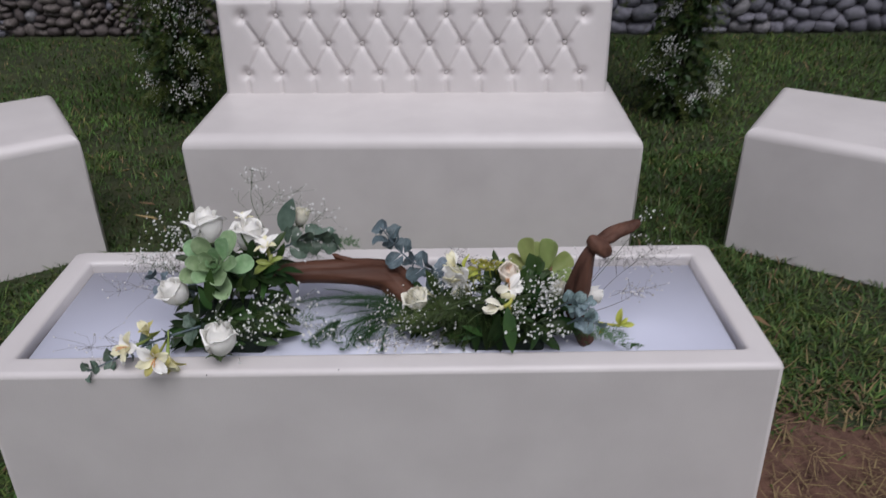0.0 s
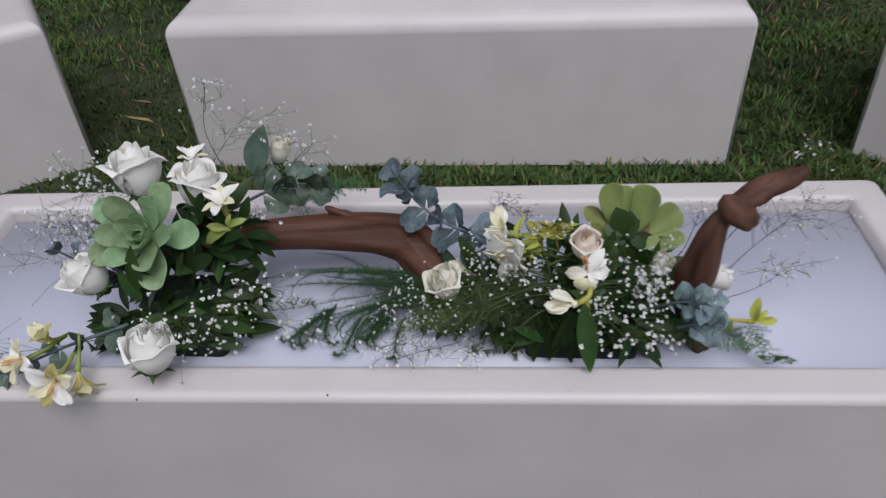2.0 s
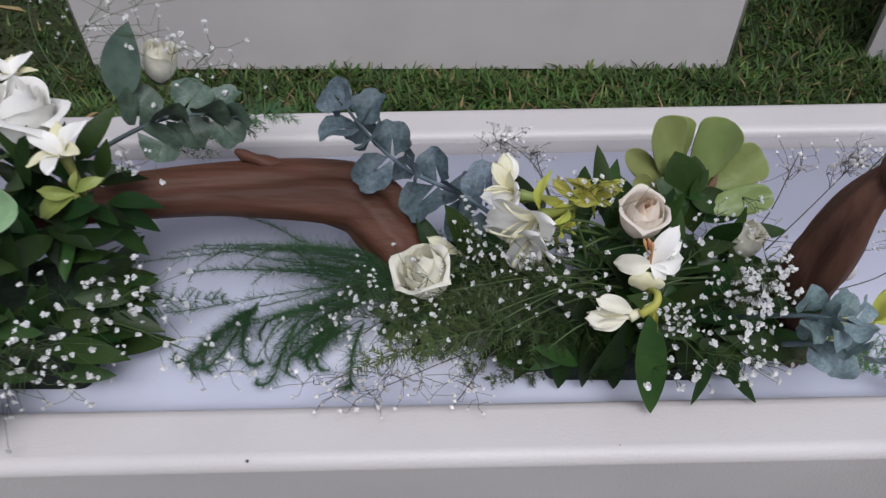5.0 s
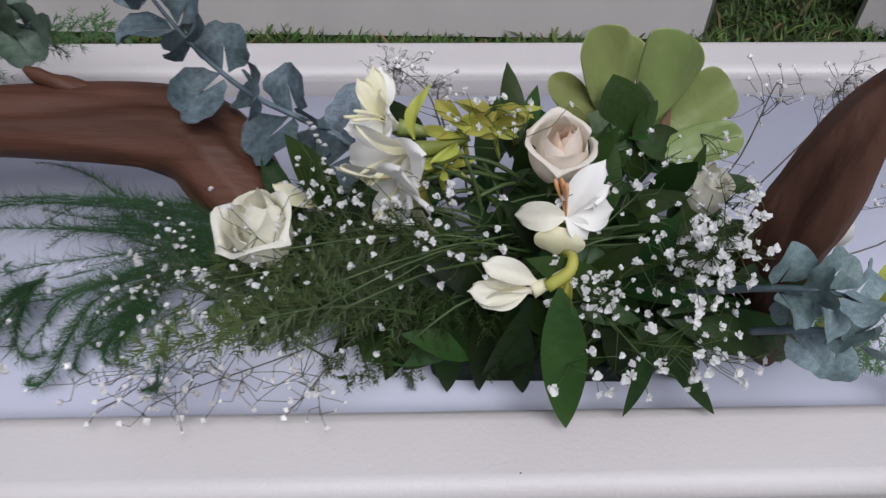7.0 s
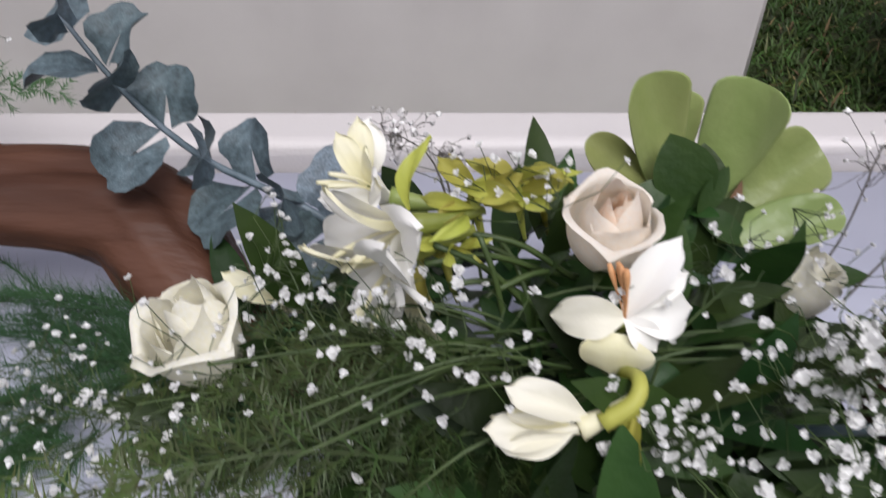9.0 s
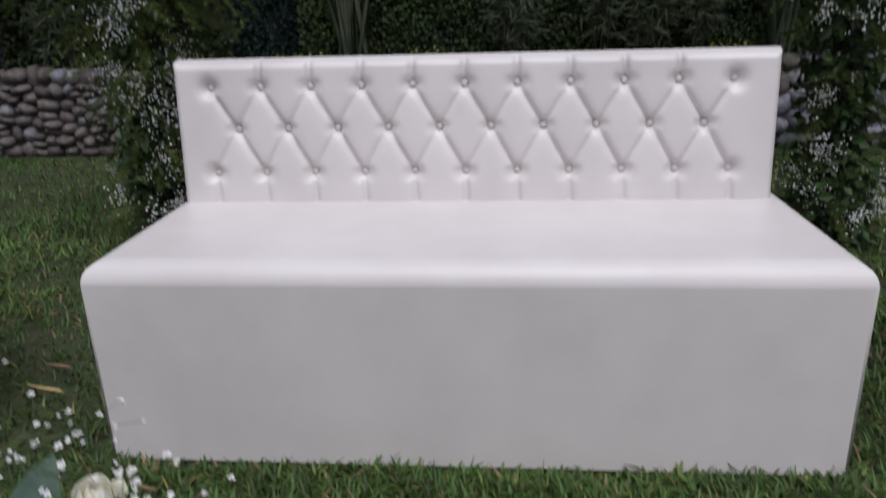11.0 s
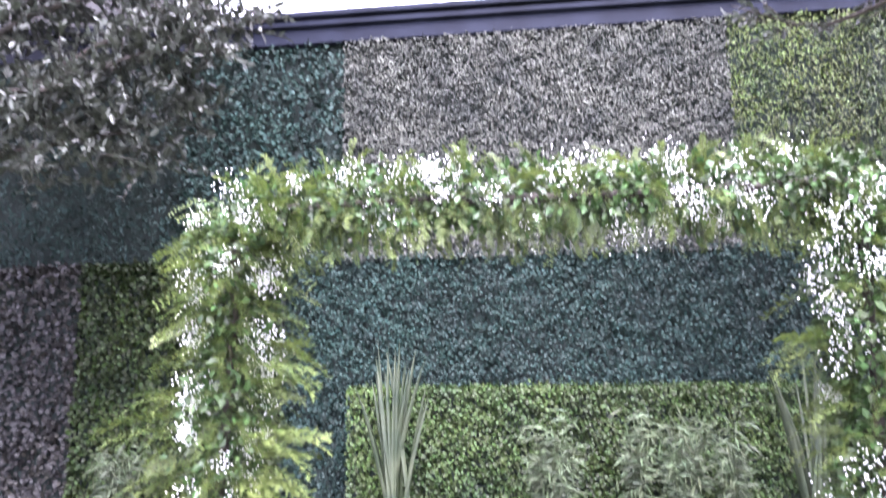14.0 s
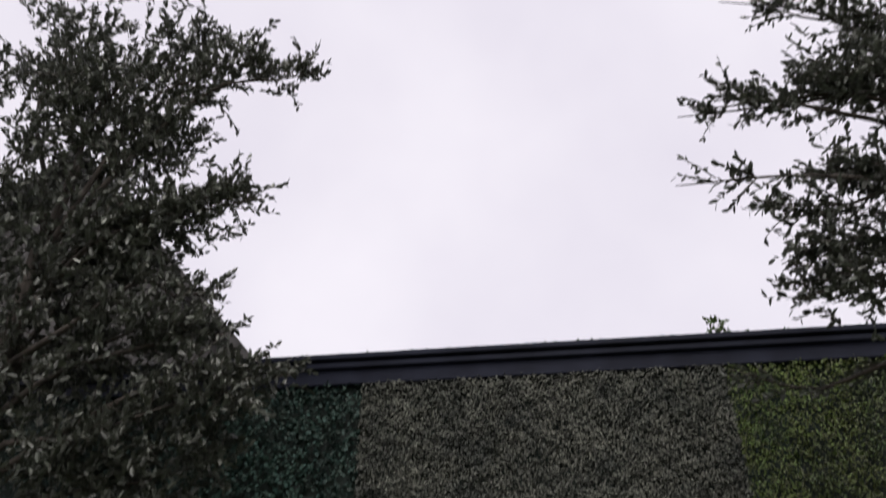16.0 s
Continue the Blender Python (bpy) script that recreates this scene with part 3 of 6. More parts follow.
def build_green_wall():
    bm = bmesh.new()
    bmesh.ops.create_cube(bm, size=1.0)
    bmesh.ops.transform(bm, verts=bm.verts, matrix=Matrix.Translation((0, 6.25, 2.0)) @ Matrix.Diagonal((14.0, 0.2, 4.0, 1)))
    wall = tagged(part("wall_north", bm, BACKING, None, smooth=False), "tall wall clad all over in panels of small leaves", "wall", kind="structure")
    for name, mat, label, n, x0, x1, z0, z1, size, tpl in (
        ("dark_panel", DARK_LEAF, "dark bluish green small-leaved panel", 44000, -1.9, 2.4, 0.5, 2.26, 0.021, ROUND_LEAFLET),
        ("grey_panel", GREY_LEAF, "grey-green leafy panel", 52000, -1.33, 1.50, 2.22, 3.93, 0.023, LEAFLET),
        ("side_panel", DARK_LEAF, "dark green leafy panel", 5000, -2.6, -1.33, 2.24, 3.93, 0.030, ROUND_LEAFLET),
        ("lime_panel", LIME_LEAF, "yellow-green leafy panel", 26000, 1.50, 4.2, 2.2, 3.93, 0.025, LEAFLET),
        # dark leaves here stand in for the shade below the left tree's crown
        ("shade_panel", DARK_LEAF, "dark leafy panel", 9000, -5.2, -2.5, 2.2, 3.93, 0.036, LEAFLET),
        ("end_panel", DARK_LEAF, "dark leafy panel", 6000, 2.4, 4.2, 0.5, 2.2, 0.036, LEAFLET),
    ):
        v, f = leafy_sheet(n, x0, x1, z0, z1, 6.14, 0.06, size, tpl)
        tagged(mesh_part(name, v, f, mat, wall, label, smooth=False), kind="stuff")
    return wall


def build_roof_edge():
    edge = tagged(new("roof_edge"), "dark metal roof edge with two stepped lips", "roof edge", kind="structure")
    for name, y, z, d, h in (("fascia", 6.10, 3.99, 0.20, 0.13), ("lower_lip", 6.085, 3.935, 0.2, 0.035), ("upper_lip", 6.07, 4.085, 0.22, 0.05), ("gutter", 6.05, 4.155, 0.24, 0.05)):
        bm = bmesh.new()
        bmesh.ops.create_cube(bm, size=1.0)
        bmesh.ops.transform(bm, verts=bm.verts, matrix=Matrix.Translation((0, y + d / 2, z)) @ Matrix.Diagonal((14.0, d, h, 1)))
        bmesh.ops.bevel(bm, geom=bm.edges[:], offset=0.008, segments=2, affect="EDGES")
        part(name, bm, FASCIA, edge, smooth=False)
    n = 2600
    p = np.stack([rng.uniform(-5, 5, n), 6.08 + rng.uniform(0, 0.12, n), np.full(n, 4.178)], 1)
    keep = np.sin(p[:, 0] * 5) + np.sin(p[:, 0] * 13) + rng.normal(0, 0.8, n) > 0.2
    p = p[keep]
    fwd = np.stack([rng.normal(0, 0.5, len(p)), rng.normal(0, 0.3, len(p)), np.ones(len(p))], 1)
    v, f = spread_copies(LEAFLET, p, bases(fwd, np.tile([0, -1.0, 0.2], (len(p), 1))), rng.uniform(0.01, 0.035, len(p)))
    tagged(mesh_part("moss", v, f, HEDGE_LEAF, edge, "thin moss along the roof edge", smooth=False), kind="stuff")
    q = np.array([1.52, 6.12, 4.17]) + rng.normal(0, 1, (60, 3)) * (0.045, 0.02, 0.0) + np.stack([0 * np.arange(60), 0 * np.arange(60), rng.uniform(0, 0.16, 60)], 1)
    weed = spread_copies(LEAFLET, q, bases(rng.normal(0, 0.5, (60, 3)) + (0, 0, 0.9), rng.normal(0, 0.5, (60, 3)) + (0, -1, 0)), rng.uniform(0.03, 0.055, 60))
    tagged(mesh_part("weed", *weed, HEDGE_LEAF, edge, "small weed sprouting from the gutter", smooth=False), kind="stuff")
    # neighbouring gable behind the trees
    house = tagged(new("neighbour_house"), "neighbouring house with a steep dark roof", "house")
    bm = bmesh.new()
    corners = [(-2.30, 7.0, 4.1), (-5.2, 7.0, 7.35), (-8.1, 7.0, 4.1), (-8.1, 7.0, 0), (-2.30, 7.0, 0)]
    near = [bm.verts.new(c) for c in corners]
    far = [bm.verts.new((x, 13.0, z)) for x, y, z in corners]
    bm.faces.new(near)
    bm.faces.new(far[::-1])
    for i in range(5):
        bm.faces.new((near[i], far[i], far[(i + 1) % 5], near[(i + 1) % 5]))
    bmesh.ops.recalc_face_normals(bm, faces=bm.faces)
    part("wall", bm, ROOF, house, smooth=False)
    for name, a, b in (("roof_slope", (-2.12, 3.9), (-5.2, 7.42)), ("roof_slope", (-8.28, 3.9), (-5.2, 7.42))):
        bm = bmesh.new()
        a0, b0 = Vector((a[0], 0, a[1])), Vector((b[0], 0, b[1]))
        up = (b0 - a0).cross(Vector((0, 1, 0))).normalized() * 0.08
        up = up if up.z > 0 else -up
        ring = [a0, b0, b0 + up, a0 + up]
        n1 = [bm.verts.new((c.x, 6.85, c.z)) for c in ring]
        n2 = [bm.verts.new((c.x, 13.2, c.z)) for c in ring]
        bm.faces.new(n1)
        bm.faces.new(n2[::-1])
        for i in range(4):
            bm.faces.new((n1[i], n2[i], n2[(i + 1) % 4], n1[(i + 1) % 4]))
        bmesh.ops.recalc_face_normals(bm, faces=bm.faces)
        part(name, bm, ROOF, house, smooth=False)


build_green_wall()
build_roof_edge()

# ---- plants: shapes shared by many of them ----
TREE_LEAF = material("olive_green_tree_leaf", (0.029, 0.034, 0.025), (0.086, 0.091, 0.074), 6.0, 0.45, island=0.5, through=0.12, spec=0.4)
FERN = material("feathery_fern_green", (0.050, 0.080, 0.014), (0.135, 0.165, 0.042), 9.0, 0.55, island=0.45, through=0.3)
BOUQUET_FERN = material("fresh_fern_green", (0.036, 0.062, 0.012), (0.098, 0.135, 0.030), 9.0, 0.5, island=0.4, through=0.3)
DARK_FERN = material("dark_fern_green", (0.026, 0.078, 0.026), (0.07, 0.155, 0.052), 9.0, 0.55, island=0.35, through=0.3)
FOLIAGE = material("glossy_dark_leaf", (0.009, 0.024, 0.006), (0.028, 0.058, 0.014), 22.0, 0.5, 0.12, 160.0, piece=0.5, through=0.10, spec=0.16)
BRIGHT_LEAF = material("fresh_green_leaf", (0.020, 0.052, 0.011), (0.060, 0.112, 0.026), 22.0, 0.42, 0.1, 160.0, piece=0.3, through=0.15, spec=0.3)
ARCH_LEAF = material("arch_leaf", (0.020, 0.042, 0.011), (0.055, 0.095, 0.024), 8.0, 0.45, island=0.5, through=0.15)
YELLOW_LEAF = material("yellow_ground_cover", (0.10, 0.12, 0.014), (0.21, 0.22, 0.035), 8.0, 0.5, island=0.3, through=0.2)
BLADE = material("flax_blade", (0.013, 0.022, 0.010), (0.042, 0.050, 0.026), 7.0, 0.45, island=0.4)
SHRUB_LEAF = material("pale_shrub_leaf", (0.036, 0.052, 0.025), (0.095, 0.118, 0.060), 9.0, 0.5, island=0.4, through=0.2)
STEM = material("green_stem", (0.0315, 0.0585, 0.0162), (0.0765, 0.117, 0.0315), 30.0, 0.5)
GREY_STEM = material("grey_brown_stem", (0.075, 0.068, 0.055), (0.16, 0.145, 0.12), 30.0, 0.7)
BLOSSOM = material("white_blossom", (0.80, 0.80, 0.78), (0.90, 0.90, 0.88), 60.0, 0.6, island=0.08, through=0.25, blotch=0.08)
BUD_GREY = material("dry_bud", (0.60, 0.58, 0.55), (0.88, 0.86, 0.84), 60.0, 0.7, island=0.35)
PETAL = material("white_petal", (0.95, 0.935, 0.865), (0.98, 0.97, 0.93), 30.0, 0.5, 0.05, 120.0, through=0.15, blotch=0.03, spec=0.3)
CREAM = material("cream_petal", (0.91, 0.88, 0.70), (0.95, 0.93, 0.83), 26.0, 0.5, 0.10, 90.0, through=0.20, blotch=0.12, spec=0.3)
BLUSH = material("blush_petal", (0.97, 0.87, 0.74), (0.98, 0.93, 0.84), 24.0, 0.45, 0.05, 120.0, through=0.30, blotch=0.06, spec=0.3)
PEACH = material("peach_petal", (0.96, 0.76, 0.58), (0.97, 0.86, 0.73), 24.0, 0.45, 0.05, 120.0, through=0.30, blotch=0.08, spec=0.3)
CHARTREUSE = material("chartreuse_petal", (0.40, 0.41, 0.05), (0.68, 0.64, 0.18), 26.0, 0.45, 0.08, 120.0, through=0.28, piece=0.2, blotch=0.2, spec=0.3)
BUTTER = material("butter_yellow_petal", (0.91, 0.86, 0.50), (0.95, 0.93, 0.78), 26.0, 0.5, 0.08, 90.0, through=0.2, blotch=0.12, spec=0.3)
YELLOW = material("yellow_petal", (0.55, 0.50, 0.10), (0.78, 0.72, 0.34), 30.0, 0.5, 0.08, 120.0, through=0.25, blotch=0.15, spec=0.3)
LIME = material("lime_bud", (0.261, 0.315, 0.054), (0.432, 0.468, 0.153), 30.0, 0.45, 0.1, 120.0, through=0.2, piece=0.15)
STAMEN = material("orange_stamen", (0.66, 0.30, 0.12), (0.82, 0.46, 0.22), 60.0, 0.6)
ECHEVERIA = material("pale_green_succulent", (0.21, 0.34, 0.165), (0.34, 0.47, 0.27), 5.0, 0.45, 0.03, 90.0, piece=0.14, blotch=0.15)
AEONIUM = material("yellow_green_succulent", (0.26, 0.35, 0.095), (0.46, 0.53, 0.20), 24.0, 0.34, 0.08, 160.0, piece=0.18, blotch=0.4, through=0.22)
EUCALYPT = material("blue_grey_eucalyptus_leaf", (0.048, 0.080, 0.090), (0.150, 0.195, 0.220), 55.0, 0.5, 0.18, 220.0, piece=0.4, blotch=0.45)
PALE_EUCALYPT = material("pale_blue_green_leaf", (0.115, 0.175, 0.180), (0.23, 0.31, 0.32), 55.0, 0.5, 0.12, 220.0, piece=0.25, blotch=0.3)
GREY_EUCALYPT = material("grey_green_eucalyptus_leaf", (0.045, 0.080, 0.055), (0.115, 0.165, 0.120), 40.0, 0.45, 0.12, 200.0, piece=0.3, blotch=0.3)
UPRIGHT_WOOD = material("weathered_brown_driftwood", (0.050, 0.022, 0.014), (0.135, 0.066, 0.044), 34.0, 0.65, 0.5, 80.0, stretch=(1, 1, 0.14), blotch=0.4, spec=0.25)
WOOD = material("reddish_brown_driftwood", (0.056, 0.022, 0.012), (0.128, 0.056, 0.033), 34.0, 0.58, 0.35, 80.0, stretch=(0.16, 1, 1), blotch=0.35, spec=0.3)
FOAM = material("dark_floral_foam", (0.006, 0.016, 0.007), (0.018, 0.035, 0.016), 60.0, 0.95, 0.5, 120.0)
DRY = material("fallen_dry_leaf", (0.187, 0.1105, 0.051), (0.34, 0.2295, 0.119), 30.0, 0.8, 0.2, 90.0, piece=0.3)


def unit(v):
    v = np.asarray(v, dtype=float)
    return v / max(np.linalg.norm(v), 1e-9)


def turn_to(axis, spin=0.0):
    """A turn that takes +z to axis."""
    q = Vector((0, 0, 1)).rotation_difference(Vector(unit(axis).tolist()))
    return q.to_matrix().to_4x4() @ pose(0, 0, 0, 0, 0, spin)


def frond_shape(pairs=17, needles=6, droop=0.35, broad=1.0):
    """A feathery frond of length 1 along y: side twigs set with needles, drooping to its tip."""
    v, f = [], []

    def sliver(a, b, w, up=(0, 0, 1)):
        side = np.cross(unit(np.subtract(b, a)), up)
        k = len(v)
        v.extend([np.subtract(a, side * w), np.add(a, side * w), b])
        f.append((k, k + 1, k + 2))

    def spine(t):
        return np.array([0.03 * math.sin(t * 5), t, 0.10 * t - droop * t ** 2])

    for i in range(8):
        sliver(spine(i / 8), spine((i + 1.3) / 8), 0.008 * (1.1 - i / 8))
    for i in range(pairs):
        t = 0.08 + 0.9 * i / pairs
        for side in (-1, 1):
            long = 0.21 * (1 - 0.6 * t) * rng.uniform(0.55, 1.3)
            root = spine(t)
            way = unit((side * 0.85, 0.75 + rng.normal(0, 0.35), rng.normal(-0.12, 0.35)))
            sliver(root, root + way * long, 0.004)
            for k in range(needles):
                s = (k + rng.uniform(0.3, 0.9)) / needles
                at = root + way * long * s
                for w in (-1, 1):
                    nd = unit(way + w * 0.9 * np.cross(way, (0, 0, 1)) + rng.normal(0, 0.28, 3))
                    sliver(at, at + nd * 0.055 * broad ** 0.5 * (1.15 - 0.4 * s), 0.0034 * broad, (0.1, 0.2, 1))
    return np.array(v), np.array(f)


FRONDS = [frond_shape(15, 7, d, 1.05) for d in (0.15, 0.4, 0.7)]
COARSE_FRONDS = [frond_shape(15, 7, d, 1.6) for d in (0.45, 0.7, 1.0)]


def crumpled_blossom(petals=9):
    v, f = [], []
    for i in range(petals):
        a = i * 2.4
        lift = 0.25 + 0.75 * i / petals
        out = np.array([math.cos(a), math.sin(a), 0]) * (0.95 - 0.62 * lift)
        side = np.array([-math.sin(a), math.cos(a), 0]) * 0.30
        tip = out + (0, 0, lift * 0.75) + rng.normal(0, 0.08, 3)
        k = len(v)
        v.extend([(0, 0, 0), out * 0.55 - side + (0, 0, lift * 0.4), tip - side * 0.8, tip + side * 0.8 + (0, 0, 0.1), out * 0.55 + side + (0, 0, lift * 0.5)])
        f.extend([(k, k + 1, k + 4), (k + 1, k + 2, k + 4), (k + 2, k + 3, k + 4)])
    return np.array(v), np.array(f)


BLOSSOMS = [crumpled_blossom() for _ in range(3)]
BEAD = (np.array([(1, 0, 0), (-1, 0, 0), (0, 1, 0), (0, -1, 0), (0, 0, 1), (0, 0, -1)]) * 0.9, np.array([(0, 2, 4), (2, 1, 4), (1, 3, 4), (3, 0, 4), (2, 0, 5), (1, 2, 5), (3, 1, 5), (0, 3, 5)]))


def random_turns(n, up=0.4):
    z = rng.normal(0, 1, (n, 3)) + (0, 0, up)
    return bases(np.cross(z, rng.normal(0, 1, (n, 3))), z)


def frond_bunch(shapes, places, ways, sizes):
    """Fronds at places, running along ways."""
    out = []
    for i, shape in enumerate(shapes):
        k = np.arange(len(places)) % len(shapes) == i
        if k.any():
            nor = np.tile([0, 0, 1.0], (k.sum(), 1)) + rng.normal(0, 0.35, (k.sum(), 3))
            out.append(spread_copies(shape, places[k], bases(ways[k], nor), sizes[k]))
    return join(*out)


# ---- planting behind the wall ----
def build_hedge(name, label, x0, x1, y0, y1, z0, z1, n, mat, size):
    hedge = tagged(new(name), label, "hedge")
    # a solid box whose dark colour replaces the shade inside the hedge
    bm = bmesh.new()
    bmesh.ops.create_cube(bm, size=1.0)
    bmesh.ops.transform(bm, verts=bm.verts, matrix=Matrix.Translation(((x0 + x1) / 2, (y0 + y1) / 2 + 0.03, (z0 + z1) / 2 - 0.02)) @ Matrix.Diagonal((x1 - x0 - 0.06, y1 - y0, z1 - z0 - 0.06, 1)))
    part("shade_core", bm, BACKING, hedge, "solid box, dark as the shade between the leaves", smooth=False)
    front = leafy_sheet(int(n * 0.8), x0, x1, z0, z1, y0 + 0.03, 0.07, size, ROUND_LEAFLET, 0.3)
    k = int(n * 0.2)
    p = np.stack([rng.uniform(x0, x1, k), rng.uniform(y0 - 0.03, y1, k), z1 + rng.normal(-0.015, 0.018, k)], 1)
    top = spread_copies(ROUND_LEAFLET, p, random_turns(k, 1.2), rng.uniform(0.7, 1.3, k) * size)
    tagged(mesh_part("foliage", *join(front, top), mat, hedge, smooth=False), kind="stuff")


build_hedge("hedge", "clipped green box hedge in the raised bed", -1.22, 2.3, 5.89, 6.07, 0.46, 1.29, 32000, HEDGE_LEAF, 0.021)
# these two hedges carry the tree's shade in their leaf colour
build_hedge("tall_hedge", "tall green hedge against the wall, coloured darker for the tree's shade", -3.27, -1.72, 5.98, 6.09, 0.46, 2.2, 16000, SHADED_HEDGE_LEAF, 0.029)
build_hedge("brown_hedge", "withered brown climbing hedge beside the green one, coloured darker for the tree's shade", -5.2, -3.27, 5.98, 6.09, 0.46, 2.2, 9000, SHADED_BROWN_LEAF, 0.036)


def build_flax(x, y, count, high, label):
    plant = tagged(new("flax"), label, "flax plant", group="flax plants in the bed")
    for i in range(count):
        a = rng.uniform(0, 2 * np.pi)
        lean = 0.19 * (i / (count - 1) * 2 - 1) + rng.normal(0, 0.025)
        h = high * rng.uniform(0.70, 1.0) * (1 - 0.9 * abs(lean))
        base = np.array([x + rng.normal(0, 0.030), y + rng.normal(0, 0.03), 0.455])
        way = np.array([lean, 0.04 * math.sin(a), 1])
        t = np.linspace(0, 1, 8)
        line = base + t[:, None] * way * h + (t ** 3)[:, None] * np.array([1, 0, -0.5 * np.sign(lean)]) * lean * 0.25 * h
        w = 0.016 * np.sin(np.pi * (0.16 + 0.84 * t)) ** 0.6
        side = unit((math.sin(a * 3), 0.6, 0))
        v = np.concatenate([line - side * w[:, None], line + (0, -0.006, 0), line + side * w[:, None]])
        v = v.reshape(3, 8, 3).transpose(1, 0, 2).reshape(-1, 3)
        mesh_part("blade", v, grid_faces(8, 3), BLADE, plant)


build_flax(-0.87, 5.68, 30, 1.30, "upright grey-green flax with long sword leaves")
build_flax(1.68, 5.68, 12, 1.16, "slender grey-green flax half hidden by the arch")


def build_reed_shrub(x, y, high, wide, stems):
    shrub = tagged(new("bamboo_shrub"), "airy pale green bamboo-like shrub in the bed", "shrub", group="shrubs in the bed")
    leaves = []
    for i in range(stems):
        base = np.array([x + rng.normal(0, 0.04), y + rng.normal(0, 0.03), 0.455])
        top = np.array([x + rng.normal(0, wide * 0.5), y + rng.normal(-0.02, 0.05), 0.455 + high * rng.uniform(0.6, 1.0)])
        line = curve_through([base, (base + top) / 2 + rng.normal(0, 0.01, 3), top], 6)
        mesh_part("cane", *tube(line, np.linspace(0.004, 0.002, 6), 4), SHRUB_LEAF, shrub)
        n = 34
        p = line[rng.integers(2, 6, n)] + rng.normal(0, 1, (n, 3)) * (0.03, 0.03, 0.04)
        fwd = np.stack([rng.normal(0, 1, n), rng.normal(-0.2, 0.6, n), rng.normal(-0.1, 0.6, n)], 1)
        leaves.append(spread_copies(LEAFLET, p, bases(fwd, np.tile([0, -0.5, 1.0], (n, 1))), np.stack([rng.uniform(0.018, 0.028, n), rng.uniform(0.07, 0.14, n), np.full(n, 0.08)], 1)))
    tagged(mesh_part("foliage", *join(*leaves), SHRUB_LEAF, shrub, smooth=False), kind="stuff")


for x, y, h, w, s in ((0.13, 5.70, 0.60, 0.17, 14), (0.68, 5.72, 0.66, 0.10, 8), (0.92, 5.68, 0.60, 0.16, 13), (1.22, 5.75, 0.62, 0.12, 8), (-2.72, 5.70, 0.42, 0.18, 12), (-2.2, 5.8, 0.5, 0.2, 12)):
    build_reed_shrub(x, y, h, w, s)


def build_clump(x, y):
    clump = tagged(new("ground_cover"), "small yellow-green ground cover behind the stones", "ground cover", group="ground cover clumps")
    n = 130
    p = np.stack([x + rng.normal(0, 0.075, n), y + rng.normal(0, 0.03, n), 0.475 + abs(rng.normal(0.035, 0.03, n))], 1)
    tagged(mesh_part("foliage", *spread_copies(ROUND_LEAFLET, p, random_turns(n, 1), rng.uniform(0.016, 0.03, n)), YELLOW_LEAF, clump, smooth=False), kind="stuff")


for x in (-1.22, -0.38, 1.33):
    build_clump(x, 5.60)


OVAL_LEAFLET = (ROUND_LEAFLET[0] * (0.52, 1, 1), ROUND_LEAFLET[1])


# ---- trees ----
def build_tree(label, trunk, limbs, twigs, leaf, reach, per=15):
    tree = tagged(new("tree"), label, "tree", group="trees over the garden")
    mesh_part("trunk", *tube(curve_through(trunk, 14), np.linspace(0.13, 0.06, 14), 10, lambda t, a: 1 + 0.12 * np.sin(3 * a + 9 * t)), BARK, tree)
    ends, weights = [], []
    for line, spread, many in limbs:
        c = curve_through([line[0], np.add(line[0], line[1]) / 2 + rng.normal(0, 0.10, 3), line[1], np.add(line[1], line[2]) / 2 + rng.normal(0, 0.07, 3), line[2]], 12)
        mesh_part("limb", *tube(c, np.linspace(0.028, 0.003, 12), 6), BARK, tree)
        ends.append((c, spread, many))
    leaves, wood = [], []
    for c, spread, many in ends:
        n = int(twigs * many)
        t = rng.uniform(0.25, 1, n) ** 0.8
        root = c[(t * 11).astype(int)]
        root = root + rng.normal(0, 1, (n, 3)) * spread * (1.15 - 0.75 * t)[:, None]
        heading = unit(c[-1] - c[0])
        way = rng.normal(0, 0.8, (n, 3)) + heading * 1.1 + (0, 0, 0.15)
        way /= np.linalg.norm(way, axis=1, keepdims=True)
        long = rng.uniform(0.5, 1.0, n) * reach
        s = np.linspace(0.1, 1, per)
        p = root[:, None, :] + way[:, None, :] * (long[:, None] * s)[..., None] - np.array([0, 0, 0.10]) * (s ** 2)[None, :, None] * long[:, None, None]
        p = p.reshape(-1, 3)
        fwd = np.repeat(way, per, axis=0) + rng.normal(0, 0.75, (len(p), 3))
        leaves.append(spread_copies(OVAL_LEAFLET, p, bases(fwd, rng.normal(0, 0.6, (len(p), 3)) + (0, 0, 1)), rng.uniform(0.65, 1.25, len(p)) * leaf))
        some = rng.choice(n, min(n, 60), replace=False)
        for i in some:
            wood.append(tube([root[i], root[i] + way[i] * long[i] * 0.55, root[i] + way[i] * long[i] - (0, 0, 0.08 * long[i])], (0.005, 0.0035, 0.002), 3))
    tagged(mesh_part("twig_work", *join(*wood), BARK, tree), kind="stuff")
    tagged(mesh_part("crown", *join(*leaves), TREE_LEAF, tree, "dense crown of small narrow leaves", smooth=False), kind="stuff")


